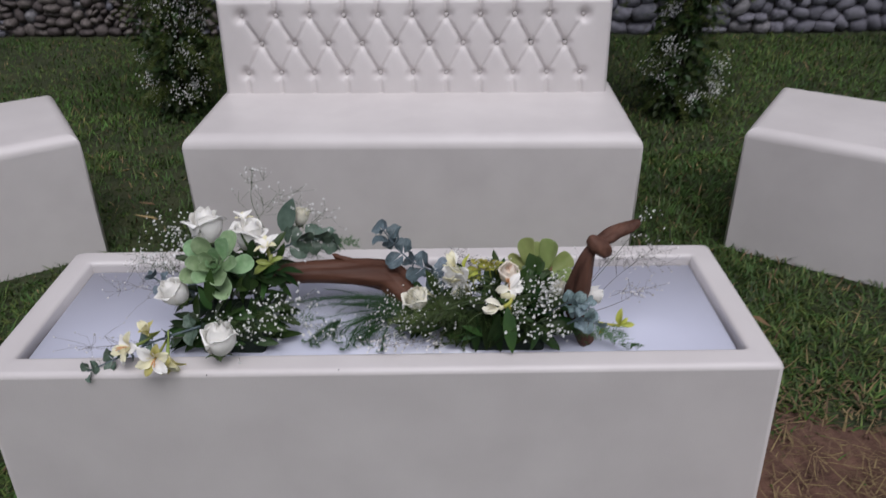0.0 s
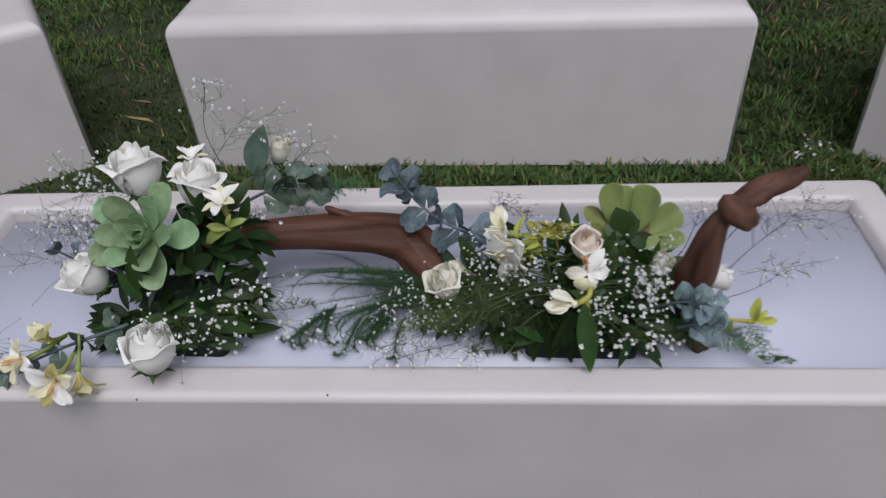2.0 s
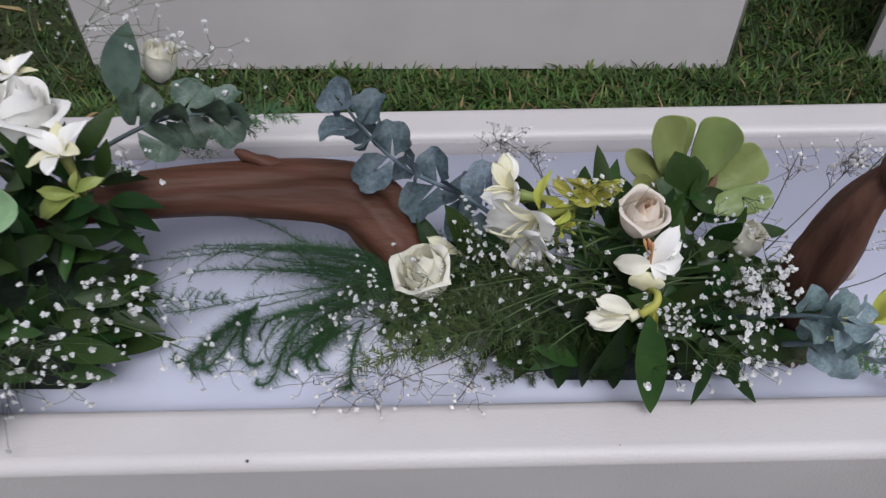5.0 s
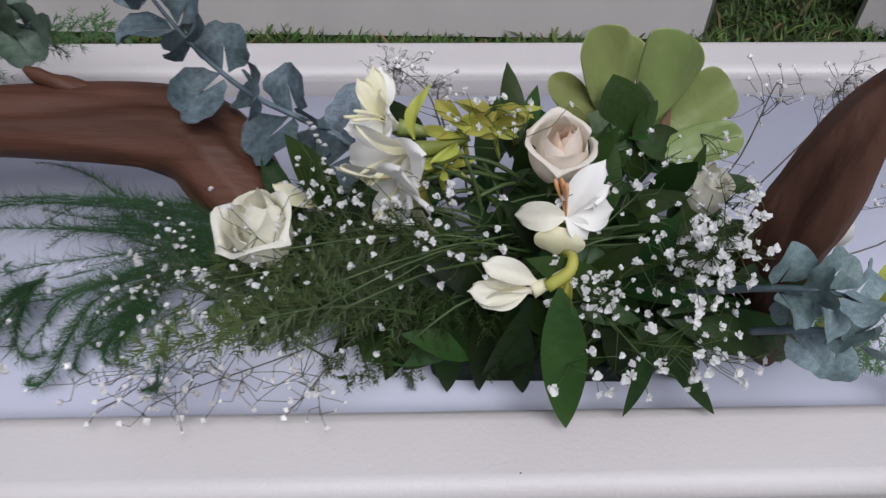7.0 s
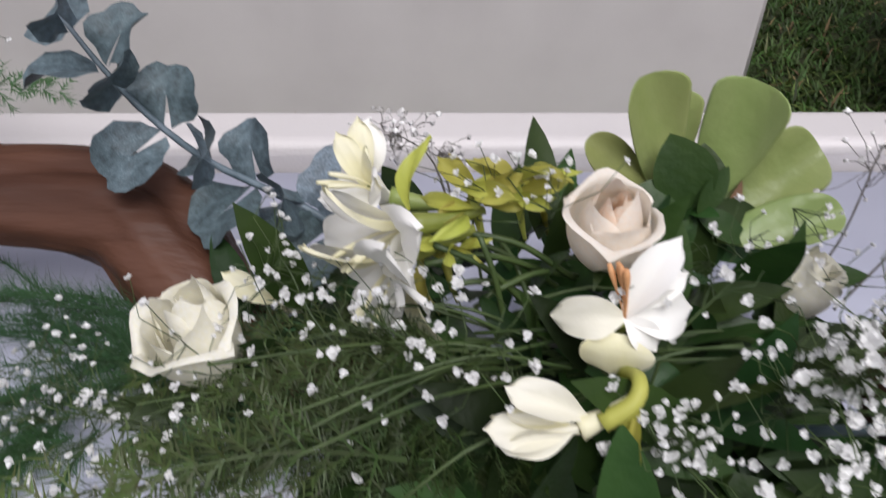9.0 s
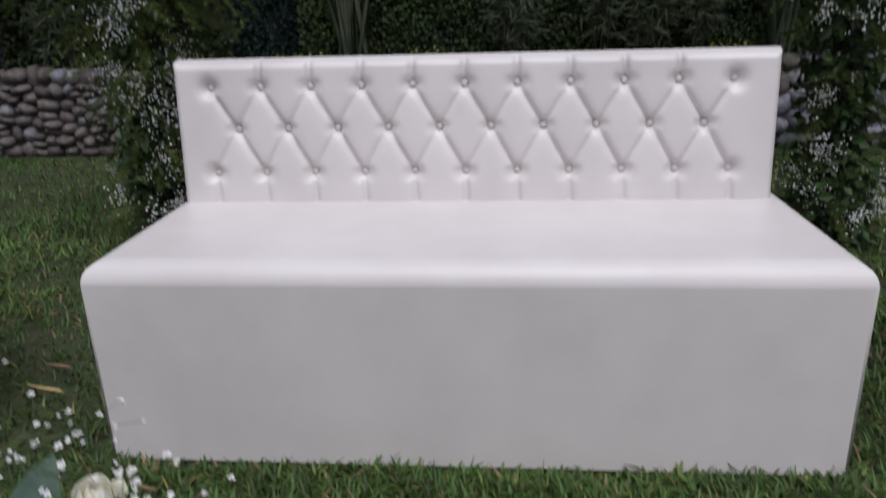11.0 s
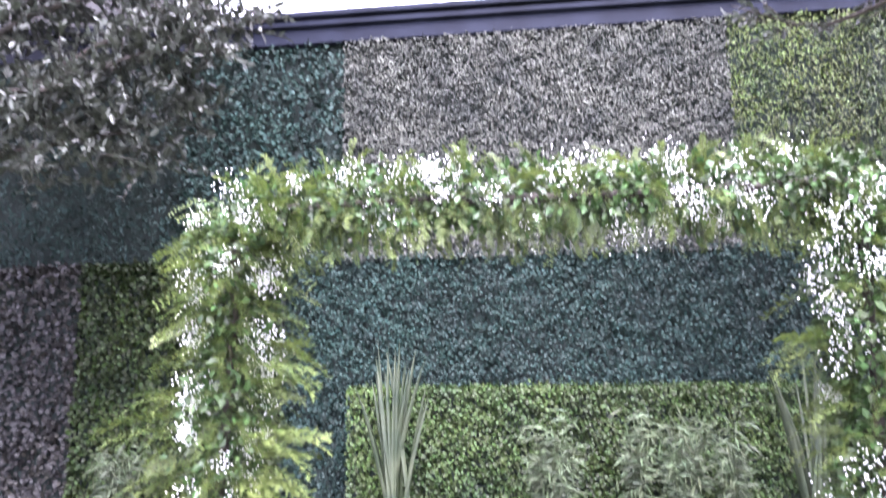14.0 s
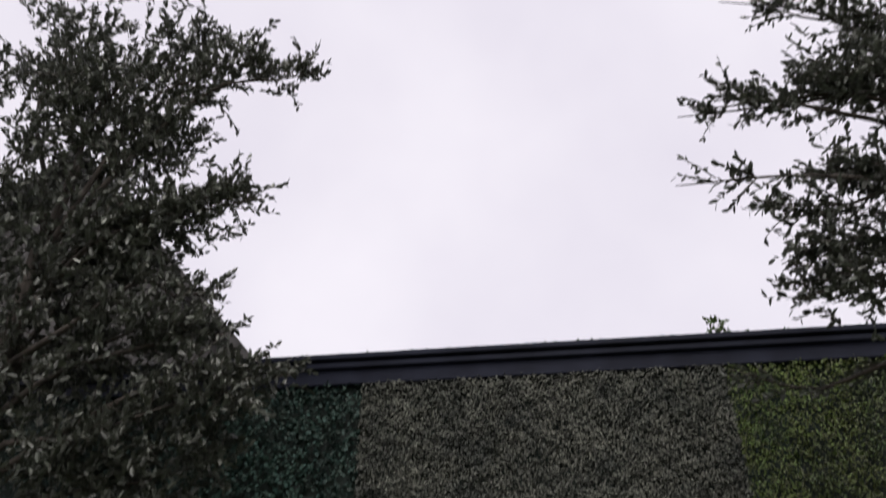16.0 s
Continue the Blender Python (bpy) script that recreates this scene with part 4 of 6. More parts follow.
build_tree("dense dark olive-leaved tree reaching over the wall", [(-3.9, 4.9, -0.05), (-3.8, 4.85, 1.4), (-3.6, 4.9, 2.8), (-3.5, 4.8, 4.6)], [
    ([(-3.6, 4.9, 2.6), (-2.8, 4.8, 3.1), (-1.65, 4.7, 3.35)], 0.20, 1.0),
    ([(-3.6, 4.9, 2.4), (-2.8, 4.9, 2.8), (-1.85, 4.85, 2.95)], 0.2, 0.9),
    ([(-3.6, 4.9, 3.2), (-3.0, 4.85, 3.7), (-2.1, 4.8, 3.75)], 0.22, 0.9),
    ([(-3.6, 4.9, 3.6), (-3.1, 4.8, 4.5), (-2.1, 4.7, 4.8)], 0.22, 0.9),
    ([(-3.5, 4.8, 4.2), (-3.2, 4.8, 5.3), (-2.55, 4.8, 5.6)], 0.3, 0.9),
    ([(-3.5, 4.8, 4.4), (-2.9, 4.7, 5.9), (-1.95, 4.75, 6.45)], 0.17, 0.6),
    ([(-3.5, 4.8, 4.6), (-3.3, 4.7, 6.0), (-2.7, 4.7, 6.9)], 0.3, 0.8),
    ([(-3.5, 4.8, 4.6), (-3.9, 4.7, 5.9), (-3.9, 4.6, 7.0)], 0.42, 0.9),
    ([(-3.6, 4.9, 3.4), (-4.0, 4.8, 4.4), (-4.0, 4.6, 5.0)], 0.42, 1.4),
    ([(-3.6, 4.9, 2.6), (-3.9, 4.8, 3.2), (-3.9, 4.6, 3.7)], 0.42, 1.4),
    ([(-3.5, 4.8, 4.6), (-3.5, 4.7, 5.6), (-3.4, 4.6, 6.3)], 0.36, 0.95),
    ([(-3.6, 4.9, 3.6), (-3.2, 4.9, 4.2), (-2.9, 4.9, 4.6)], 0.34, 1.2),
    ([(-3.5, 4.8, 4.4), (-2.4, 4.7, 5.95), (-1.5, 4.75, 6.10)], 0.07, 0.3),
    ([(-3.5, 4.8, 3.6), (-2.6, 4.75, 4.2), (-1.95, 4.75, 4.12)], 0.05, 0.14),
    ([(-3.5, 4.8, 3.2), (-2.4, 4.75, 3.7), (-1.85, 4.75, 3.72)], 0.04, 0.10),
    ([(-3.5, 4.8, 3.8), (-2.5, 4.75, 4.75), (-1.85, 4.75, 4.86)], 0.06, 0.2),
    ([(-3.5, 4.9, 4.0), (-2.6, 4.8, 4.75), (-1.95, 4.8, 4.9)], 0.08, 0.18),
    ([(-3.4, 4.9, 2.9), (-2.2, 4.8, 3.5), (-1.45, 4.8, 3.45)], 0.07, 0.16),
], 220, 0.058, 0.32)
build_tree("slender small-leaved tree with open branches over the wall", [(3.6, 4.4, -0.05), (3.5, 4.4, 1.6), (3.3, 4.35, 3.2), (3.1, 4.3, 4.8)], [
    ([(3.3, 4.3, 3.3), (2.4, 4.2, 3.6), (1.45, 4.2, 3.45)], 0.14, 0.8),
    ([(3.2, 4.3, 3.8), (2.3, 4.2, 4.15), (1.35, 4.2, 4.10)], 0.08, 0.5),
    ([(3.2, 4.3, 3.7), (2.5, 4.2, 3.9), (1.5, 4.2, 3.8)], 0.14, 0.8),
    ([(3.1, 4.3, 4.4), (2.3, 4.2, 4.85), (1.05, 4.2, 4.78)], 0.06, 0.45),
    ([(3.1, 4.3, 4.5), (2.5, 4.2, 5.0), (1.8, 4.2, 5.0)], 0.15, 0.7),
    ([(3.1, 4.3, 4.6), (2.5, 4.2, 5.5), (1.75, 4.2, 5.75)], 0.10, 0.4),
    ([(3.1, 4.3, 4.7), (2.9, 4.2, 5.6), (2.5, 4.2, 6.4)], 0.26, 0.8),
    ([(3.1, 4.3, 4.1), (2.0, 4.2, 4.2), (0.95, 4.2, 4.25)], 0.03, 0.28),
    ([(3.1, 4.3, 4.5), (2.0, 4.2, 4.7), (1.15, 4.2, 4.82)], 0.035, 0.12),
    ([(3.1, 4.3, 4.9), (2.2, 4.2, 5.5), (1.5, 4.2, 5.8)], 0.03, 0.10),
    ([(3.2, 4.4, 3.2), (2.0, 4.6, 3.25), (1.15, 4.7, 3.3)], 0.04, 0.14),
    ([(3.2, 4.3, 4.4), (2.6, 4.2, 4.7), (2.05, 4.2, 4.95)], 0.16, 1.0),
    ([(3.2, 4.3, 4.0), (2.6, 4.2, 4.2), (1.85, 4.2, 4.3)], 0.13, 0.9),
    ([(3.2, 4.3, 3.5), (2.5, 4.2, 3.6), (1.65, 4.2, 3.75)], 0.15, 1.0),
    ([(3.2, 4.3, 3.3), (2.5, 4.2, 3.4), (1.6, 4.2, 3.42)], 0.11, 0.9),
    ([(3.1, 4.3, 4.8), (2.7, 4.2, 5.2), (2.3, 4.2, 5.5)], 0.2, 1.0),
    ([(3.1, 4.3, 4.6), (2.1, 4.2, 4.85), (1.25, 4.2, 4.90)], 0.06, 0.4),
], 120, 0.052, 0.25, 12)


# ---- flower arch ----
def gypsophila_cluster(parent, place, radius, n, size, mat=None):
    p = np.asarray(place) + rng.normal(0, 1, (n, 3)) * (radius * 0.55, radius * 0.4, radius * 0.55)
    tagged(mesh_part("gypsophila_sprig", *spread_copies(BEAD, p, random_turns(n), rng.uniform(0.6, 1.2, n) * size), mat or BLOSSOM, parent, "cloud of tiny white gypsophila blossoms", smooth=False), kind="stuff")


def build_arch():
    arch = tagged(new("flower_arch"), "square wedding arch of ferns, dark leaves and white gypsophila", "flower arch")
    left = curve_through([(-1.22, 3.74, 0.0), (-1.19, 3.70, 0.7), (-1.13, 3.66, 1.4), (-1.13, 3.65, 2.02)], 40)
    right = curve_through([(1.24, 3.74, 0.0), (1.22, 3.70, 0.7), (1.23, 3.66, 1.4), (1.23, 3.65, 2.02)], 40)
    top = curve_through([(-1.13, 3.65, 2.02), (-0.4, 3.65, 2.035), (0.4, 3.65, 2.03), (1.23, 3.65, 2.05)], 40)
    for name, line, wide, n_leaf, n_frond, n_gyp in (("post", left, 0.145, 4200, 480, 54), ("post", right, 0.15, 4600, 330, 48), ("crossbar", top, 0.125, 4200, 640, 38)):
        post = mesh_part(name, *tube(line, 0.02, 8), BARK, arch, "dark frame post wound with foliage")
        flat = name == "crossbar"
        k = rng.integers(0, 40, n_leaf)
        a, r = rng.uniform(0, 2 * np.pi, n_leaf), wide * np.sqrt(rng.uniform(0.05, 1.0, n_leaf)) * rng.uniform(0.8, 1.15, n_leaf)
        swell = 1 + 0.18 * np.sin(line[k].sum(1) * 9)
        if not flat:
            swell *= 0.78 + 0.24 * np.clip(line[k][:, 2] / 1.2, 0, 1)
        ring = np.stack([0 * a, np.cos(a), np.sin(a)], 1) if flat else np.stack([np.cos(a), np.sin(a), 0 * a], 1)
        p = line[k] + ring * (r * swell)[:, None] + rng.normal(0, 0.02, (n_leaf, 3))
        p[:, 2] = np.maximum(p[:, 2], 0.02)
        fwd = ring + rng.normal(0, 0.6, (n_leaf, 3)) + (0, 0, -0.3)
        tagged(mesh_part("foliage", *spread_copies(LEAFLET, p, bases(fwd, ring + rng.normal(0, 0.6, (n_leaf, 3)) + (0, 0, 0.7)), rng.uniform(0.028, 0.055, n_leaf)), ARCH_LEAF, post, "small dark green leaves", smooth=False), kind="stuff")
        k = rng.integers(0, 40, n_frond)
        a = rng.uniform(0, 2 * np.pi, n_frond)
        ring = np.stack([rng.normal(0, 0.5, n_frond), np.cos(a), np.sin(a)], 1) if flat else np.stack([np.cos(a), np.sin(a), 0.15 + 0 * a], 1)
        p = line[k] + ring * (wide * rng.uniform(0.3, 0.75, n_frond))[:, None]
        p[:, 2] = np.maximum(p[:, 2], 0.12)
        size = rng.uniform(0.12, 0.25, n_frond) * (0.72 if flat else 1.0)
        if not flat:
            size *= np.where(line[k][:, 2] < 0.55, 0.7, 1.0)
        tagged(mesh_part("fern_foliage", *frond_bunch(COARSE_FRONDS, p, ring + (0, 0, -0.1), size), FERN, post, "drooping yellow-green ferns", smooth=False), kind="stuff")
        for i in range(n_gyp):
            c = line[rng.integers(0, 40)]
            a = rng.uniform(-3.35, 0.2)
            off = np.array([rng.normal(0, 0.04), math.sin(a), 0.9 * math.cos(a)]) if flat else np.array([math.cos(a), math.sin(a), rng.normal(0, 0.2)])
            spot = c + off * wide * rng.uniform(0.85, 1.2)
            spot[2] = max(spot[2], 0.12)
            gypsophila_cluster(post, spot, rng.uniform(0.034, 0.085), int(rng.uniform(38, 92)), 0.0050)
    tips = np.array([(-1.02, 3.58, 1.09), (-1.02, 3.56, 1.14), (-1.02, 3.6, 0.98), (-1.02, 3.6, 0.92), (-1.02, 3.6, 1.48), (-1.02, 3.6, 1.40), (-1.0, 3.6, 1.12), (-0.98, 3.58, 1.06), (-1.0, 3.6, 1.17), (-1.0, 3.6, 1.0), (-1.0, 3.6, 1.42), (-0.99, 3.6, 1.46), (-1.28, 3.6, 1.3), (-1.3, 3.6, 1.22), (-1.3, 3.6, 1.03), (-1.28, 3.6, 0.95), (1.08, 3.58, 1.5), (1.08, 3.58, 1.46)])
    ways = np.array([(1, -0.1, 0.05), (1, -0.2, 0.25), (1, 0, -0.3), (0.9, -0.1, -0.5), (1, 0, 0.3), (1, -0.1, 0.0), (1, -0.1, 0.12), (1, -0.2, -0.1), (1, 0, 0.2), (0.9, -0.2, -0.25), (1, 0, 0.15), (0.9, 0, 0.3), (-1, -0.1, 0.1), (-1, 0, 0.0), (-1, -0.1, -0.1), (-0.9, 0, -0.1), (-1, 0, 0.2), (-1, 0, 0.1)])
    tagged(mesh_part("fern_spray", *frond_bunch([frond_shape(18, 9, d, 1.5) for d in (0.3, 0.5, 0.7)], np.repeat(tips, 2, 0) + rng.normal(0, 0.02, (2 * len(tips), 3)), np.repeat(ways, 2, 0) + rng.normal(0, 0.2, (2 * len(tips), 3)), rng.uniform(0.2, 0.29, 2 * len(tips))), FERN, arch, "long feathery ferns sticking out", smooth=False), kind="stuff")


build_arch()


# ---- the flower arrangement on the table ----
TOP_Z = 0.456


def rose_petals(mat, ruffle=0.015, spread=1.0, tight=0.0):
    """Petal layers of a rose of about unit width, from the heart outwards."""
    out = []
    for r, h, half, flare, count, shut in ((0.12, 0.90, 1.8, 0.00, 2, 0.76), (0.20, 0.93, 1.6, 0.00, 3, 0.70), (0.29, 0.92, 1.4, 0.01, 3, 0.62), (0.37, 0.88, 1.25, 0.07, 3, 0.54), (0.43, 0.80, 1.15, 0.17, 3, 0.46)):
        flare *= spread
        shut += tight * r
        t = np.linspace(0, 1, 13)[:, None]
        u = np.linspace(-1, 1, 11)[None, :]
        roll = np.clip((t - 0.74) / 0.26, 0, 1)
        rad = r * np.sin(np.pi * (0.10 + shut * t ** 0.8)) + flare * roll ** 2 * (0.75 + 0.35 * np.sin(2.6 * u + r * 40) ** 2) + 0.014 * u + 0 * t
        ang = half * u * np.minimum(1, 0.40 + 0.85 * t) * (1 - 0.18 * roll ** 3)
        high = h * t * (1 - 0.16 * abs(u) ** 3 * t) + 0.05 * roll * np.exp(-(u / 0.3) ** 2) + ruffle * np.sin(5 * u + r * 30) * t ** 2 - 0.75 * flare * roll ** 3
        v = np.stack([rad * np.cos(ang), rad * np.sin(ang), high + 0 * ang], -1).reshape(-1, 3)
        out.append((mesh_of("petal", v, grid_faces(13, 11), mat), count))
    return out


ROSE_SETS = {"white": rose_petals(PETAL), "cream": rose_petals(CREAM, 0.04, 0.9, 0.1), "blush": rose_petals(BLUSH, 0.012, 0.95, 0.30), "goblet": rose_petals(PETAL, 0.012, 0.6, 0.05), "shut": rose_petals(PETAL, 0.05, 0.8, 0.22)}


BLUSH_HEART = rose_petals(PEACH, 0.012, 0.35, 0.22)


def sepal_cup(size):
    v, f = tube([(0, 0, -0.16 * size), (0, 0, -0.05 * size), (0, 0, 0.02 * size), (0, 0, 0.16 * size)], np.array([0.07, 0.13, 0.22, 0.10]) * size, 10)
    leaf = leaf_shape(0.36 * size, 0.16 * size, 0.2, 0.5, 4)
    turns = np.stack([np.array(pose(0, 0, 0, 25, 0, 72 * i).to_3x3()) for i in range(5)])
    lv, lf = spread_copies((leaf[0], np.concatenate([leaf[1][:, :3], leaf[1][:, [0, 2, 3]]])), np.zeros((5, 3)), turns, np.ones(5))
    return join((v, f), (lv, lf))


def add_rose(parent, tint, place, axis, size, spin=0.0, layers=5, label=""):
    rose = mesh_part("rose", *sepal_cup(1.0), STEM, parent, label)
    rose.matrix_basis = Matrix.Translation(place) @ turn_to(axis, spin) @ Matrix.Scale(size, 4) @ Matrix.Translation((0, 0, -0.45))
    for i, (me, count) in enumerate(ROSE_SETS[tint][:layers]):
        for k in range(count):
            petal = new("petal", BLUSH_HEART[i][0] if tint == "blush" and i < 2 else me)
            petal.parent = rose
            petal.matrix_basis = pose(0, 0, 0, rng.normal(0, 3), rng.normal(0, 3), 360 * k / count + 47 * i + rng.normal(0, 7)) @ Matrix.Scale(rng.uniform(0.95, 1.05), 4)
    return rose


def spoon_leaf(name, mat, length, width, thick, lift=0.18, crease=0.16, nick=0.0, peak=0.66):
    """A fleshy spoon-shaped leaf along +y, broad and round near its end."""
    t = np.concatenate([np.linspace(0, 0.7, 9), [0.78, 0.84, 0.89, 0.93, 0.96, 0.985, 1.0]])
    w = 0.5 * width * (0.26 + 0.74 * np.sin(0.5 * np.pi * np.clip(t / (peak + 0.06), 0, 1)) ** (1.5 if peak < 0.7 else 1.15))
    w = w * np.sqrt(np.clip(1 - np.clip((t - peak) / (1.005 - peak), 0, 1) ** 2.3, 0.0004, 1)) * (1 + 0.03 * np.sin(9 * t + length * 70))
    a = np.linspace(0, 2 * np.pi, 16, endpoint=False)
    x = w[:, None] * np.cos(a)
    over = np.where(np.sin(a) > 0, 0.35, 0.65)
    z = thick * (1 - 0.55 * t)[:, None] * over * np.sin(a) * np.sqrt(w / w.max())[:, None] + crease * (2 * abs(x) / width) ** 1.8 * width * 0.5 + (lift * length * t ** 2)[:, None] + 0.02 * length * np.sin(7 * x / width + 5 * t[:, None])
    y = (t * length)[:, None] * (1 + 0 * x) - nick * length * np.exp(-(x / (0.1 * width)) ** 2) * (t[:, None] > 0.95)
    return mesh_of(name, np.stack([x, y, z], -1).reshape(-1, 3), grid_faces(len(t), 16, True), mat)


def add_rosette(parent, place, axis, size):
    heart = bmesh.new()
    bmesh.ops.create_uvsphere(heart, u_segments=10, v_segments=6, radius=0.09)
    rosette = part("succulent", heart, ECHEVERIA, parent, "pale green rosette of thick rounded leaves")
    rosette.matrix_basis = Matrix.Translation(place) @ turn_to(axis) @ Matrix.Scale(size, 4)
    big, small = spoon_leaf("leaf", ECHEVERIA, 1.0, 0.50, 0.085, 0.30, 0.52), spoon_leaf("leaf", ECHEVERIA, 1.0, 0.58, 0.12, 0.38, 0.60)
    for ring, (count, length, lift, me) in enumerate(((3, 0.13, 76, small), (4, 0.25, 62, small), (5, 0.40, 46, big), (6, 0.53, 30, big), (5, 0.60, 10, big))):
        for k in range(count):
            leaf = new("leaf", me)
            leaf.parent = rosette
            leaf.matrix_basis = pose(0, 0, 0.05 - 0.02 * ring, 0, 0, 360 * k / count + 31 * ring + rng.normal(0, 5)) @ pose(0, 0.02, 0, lift + rng.normal(0, 4)) @ Matrix.Scale(length * rng.uniform(0.92, 1.06), 4)


GREEN_LEAVES = []
for long, wide, fold, curl in ((0.050, 0.017, 0.25, 0.15), (0.044, 0.016, 0.35, 0.30), (0.058, 0.018, 0.2, 0.10), (0.038, 0.016, 0.3, 0.4)):
    v, f = leaf_shape(long, wide, fold, curl, 7, 0.85)
    GREEN_LEAVES.append(mesh_of("leaf", v, f, BRIGHT_LEAF if long > 0.049 else FOLIAGE))


def round_blade(wide, cup, ripple, mat):
    """A round eucalyptus leaf along +y, pinched and rippled at its rim."""
    r = np.linspace(0, 1, 6)[:, None]
    a = np.linspace(0.1, 2 * np.pi - 0.1, 21)[None, :]
    edge = 0.5 * (1 + 0.05 * np.sin(5 * a + cup * 9) + 0.03 * np.sin(11 * a) - 0.10 * np.exp(-((a - np.pi) / 0.16) ** 2))
    x, y = r * edge * wide * np.sin(a), 0.5 - r * edge * np.cos(a)
    z = cup * 0.9 * x ** 2 + ripple * np.sin(4 * a + cup * 7) * r ** 2 + 0.06 * np.sin(5 * x + 3 * y + 2) * r + 0.12 * np.sin(3 * y) - 0.05 - 0.03 * np.exp(-(x / 0.05) ** 2)
    return mesh_of("leaf", np.stack([x, y + 0 * x, z + 0 * x], -1).reshape(-1, 3), grid_faces(6, 21), mat)


EUC_ROUND, EUC_PALE, EUC_GREY = ([round_blade(w, c, k, m) for w, c, k in ((1.0, 0.5, 0.05), (0.9, 0.9, 0.07), (1.1, 0.25, 0.06))] for m in (EUCALYPT, PALE_EUCALYPT, GREY_EUCALYPT))


def put_leaf(parent, me, place, way, normal, size=1.0):
    ob = new("leaf", me)
    ob.parent = parent
    m = bases(np.array([way], dtype=float), np.array([normal], dtype=float))[0]
    ob.matrix_basis = Matrix.LocRotScale(Vector(place), Matrix(m.tolist()).to_quaternion(), (size, size, size))
    return ob


# flowers that stay free of leaves, with the width of the room before them
OPEN_FLOWERS = [((0.249, 1.206, 0.570), 0.024), ((0.214, 1.170, 0.548), 0.020), ((0.162, 1.243, 0.568), 0.030), ((0.2535, 1.247, 0.580), 0.026), ((0.086, 1.228, 0.530), 0.022), ((-0.233, 1.114, 0.530), 0.030), ((-0.326, 1.182, 0.574), 0.026), ((-0.336, 1.070, 0.510), 0.03)]


def hides_flower(at):
    for place, wide in OPEN_FLOWERS:
        p = np.subtract(at, place)
        along = np.clip(p @ np.array([0, -0.75, 0.66]), 0, 0.05)
        if np.linalg.norm(p - along * np.array([0, -0.75, 0.66])) < wide:
            return True
    return False


def add_greens(parent, centre, radii, count, droop=0.25, low=TOP_Z + 0.004):
    c = np.asarray(centre)
    for i in range(count):
        d = rng.normal(0, 1, 3)
        d[2] = abs(d[2]) * 0.7 - 0.15
        d[1] -= 0.25
        d = unit(d)
        at = c + d * radii * rng.uniform(0.45, 0.95)
        at[1] = max(at[1], 1.174)
        at[2] = max(at[2], low)
        way = d + rng.normal(0, 0.45, 3) + (0, 0, -droop)
        if at[1] < 1.225:
            way[1] = max(way[1], -0.2 * abs(way[0]))
        if at[2] < low + 0.03:
            way[2] = max(way[2], 0.0)
        if any(hides_flower(at + unit(way) * k) for k in (0.004, 0.026, 0.048)):
            continue
        put_leaf(parent, GREEN_LEAVES[i % 4], at, way, d * 0.4 + (0, -0.3, 0.8) + rng.normal(0, 0.3, 3), rng.uniform(0.75, 1.2))


def add_eucalyptus(parent, line, pairs, size, label="", start=0.08, blades=None):
    c = curve_through(line, 24)
    sprig = mesh_part("eucalyptus_sprig", *tube(c, np.linspace(0.0022, 0.0011, 24), 6), EUCALYPT, parent, label)
    for i in range(pairs):
        t = start + (0.98 - start) * i / max(1, pairs - 1)
        k = min(22, int(t * 23))
        tan = unit(c[k + 1] - c[k])
        ref = unit(np.cross(tan, (0, -0.7, 0.7)))
        turn = ref if i % 2 == 0 else np.cross(tan, ref)
        for s in (-1, 1):
            way = turn * s + tan * 0.55 + rng.normal(0, 0.18, 3)
            nor = tan * 0.5 + np.array([0, -0.7, 0.6]) + rng.normal(0, 0.3, 3)
            put_leaf(sprig, (blades or EUC_ROUND)[(i + (s > 0)) % 3], c[k] + turn * s * 0.002, way, nor, size * (1.05 - 0.24 * t) * rng.uniform(0.85, 1.1))
    return sprig


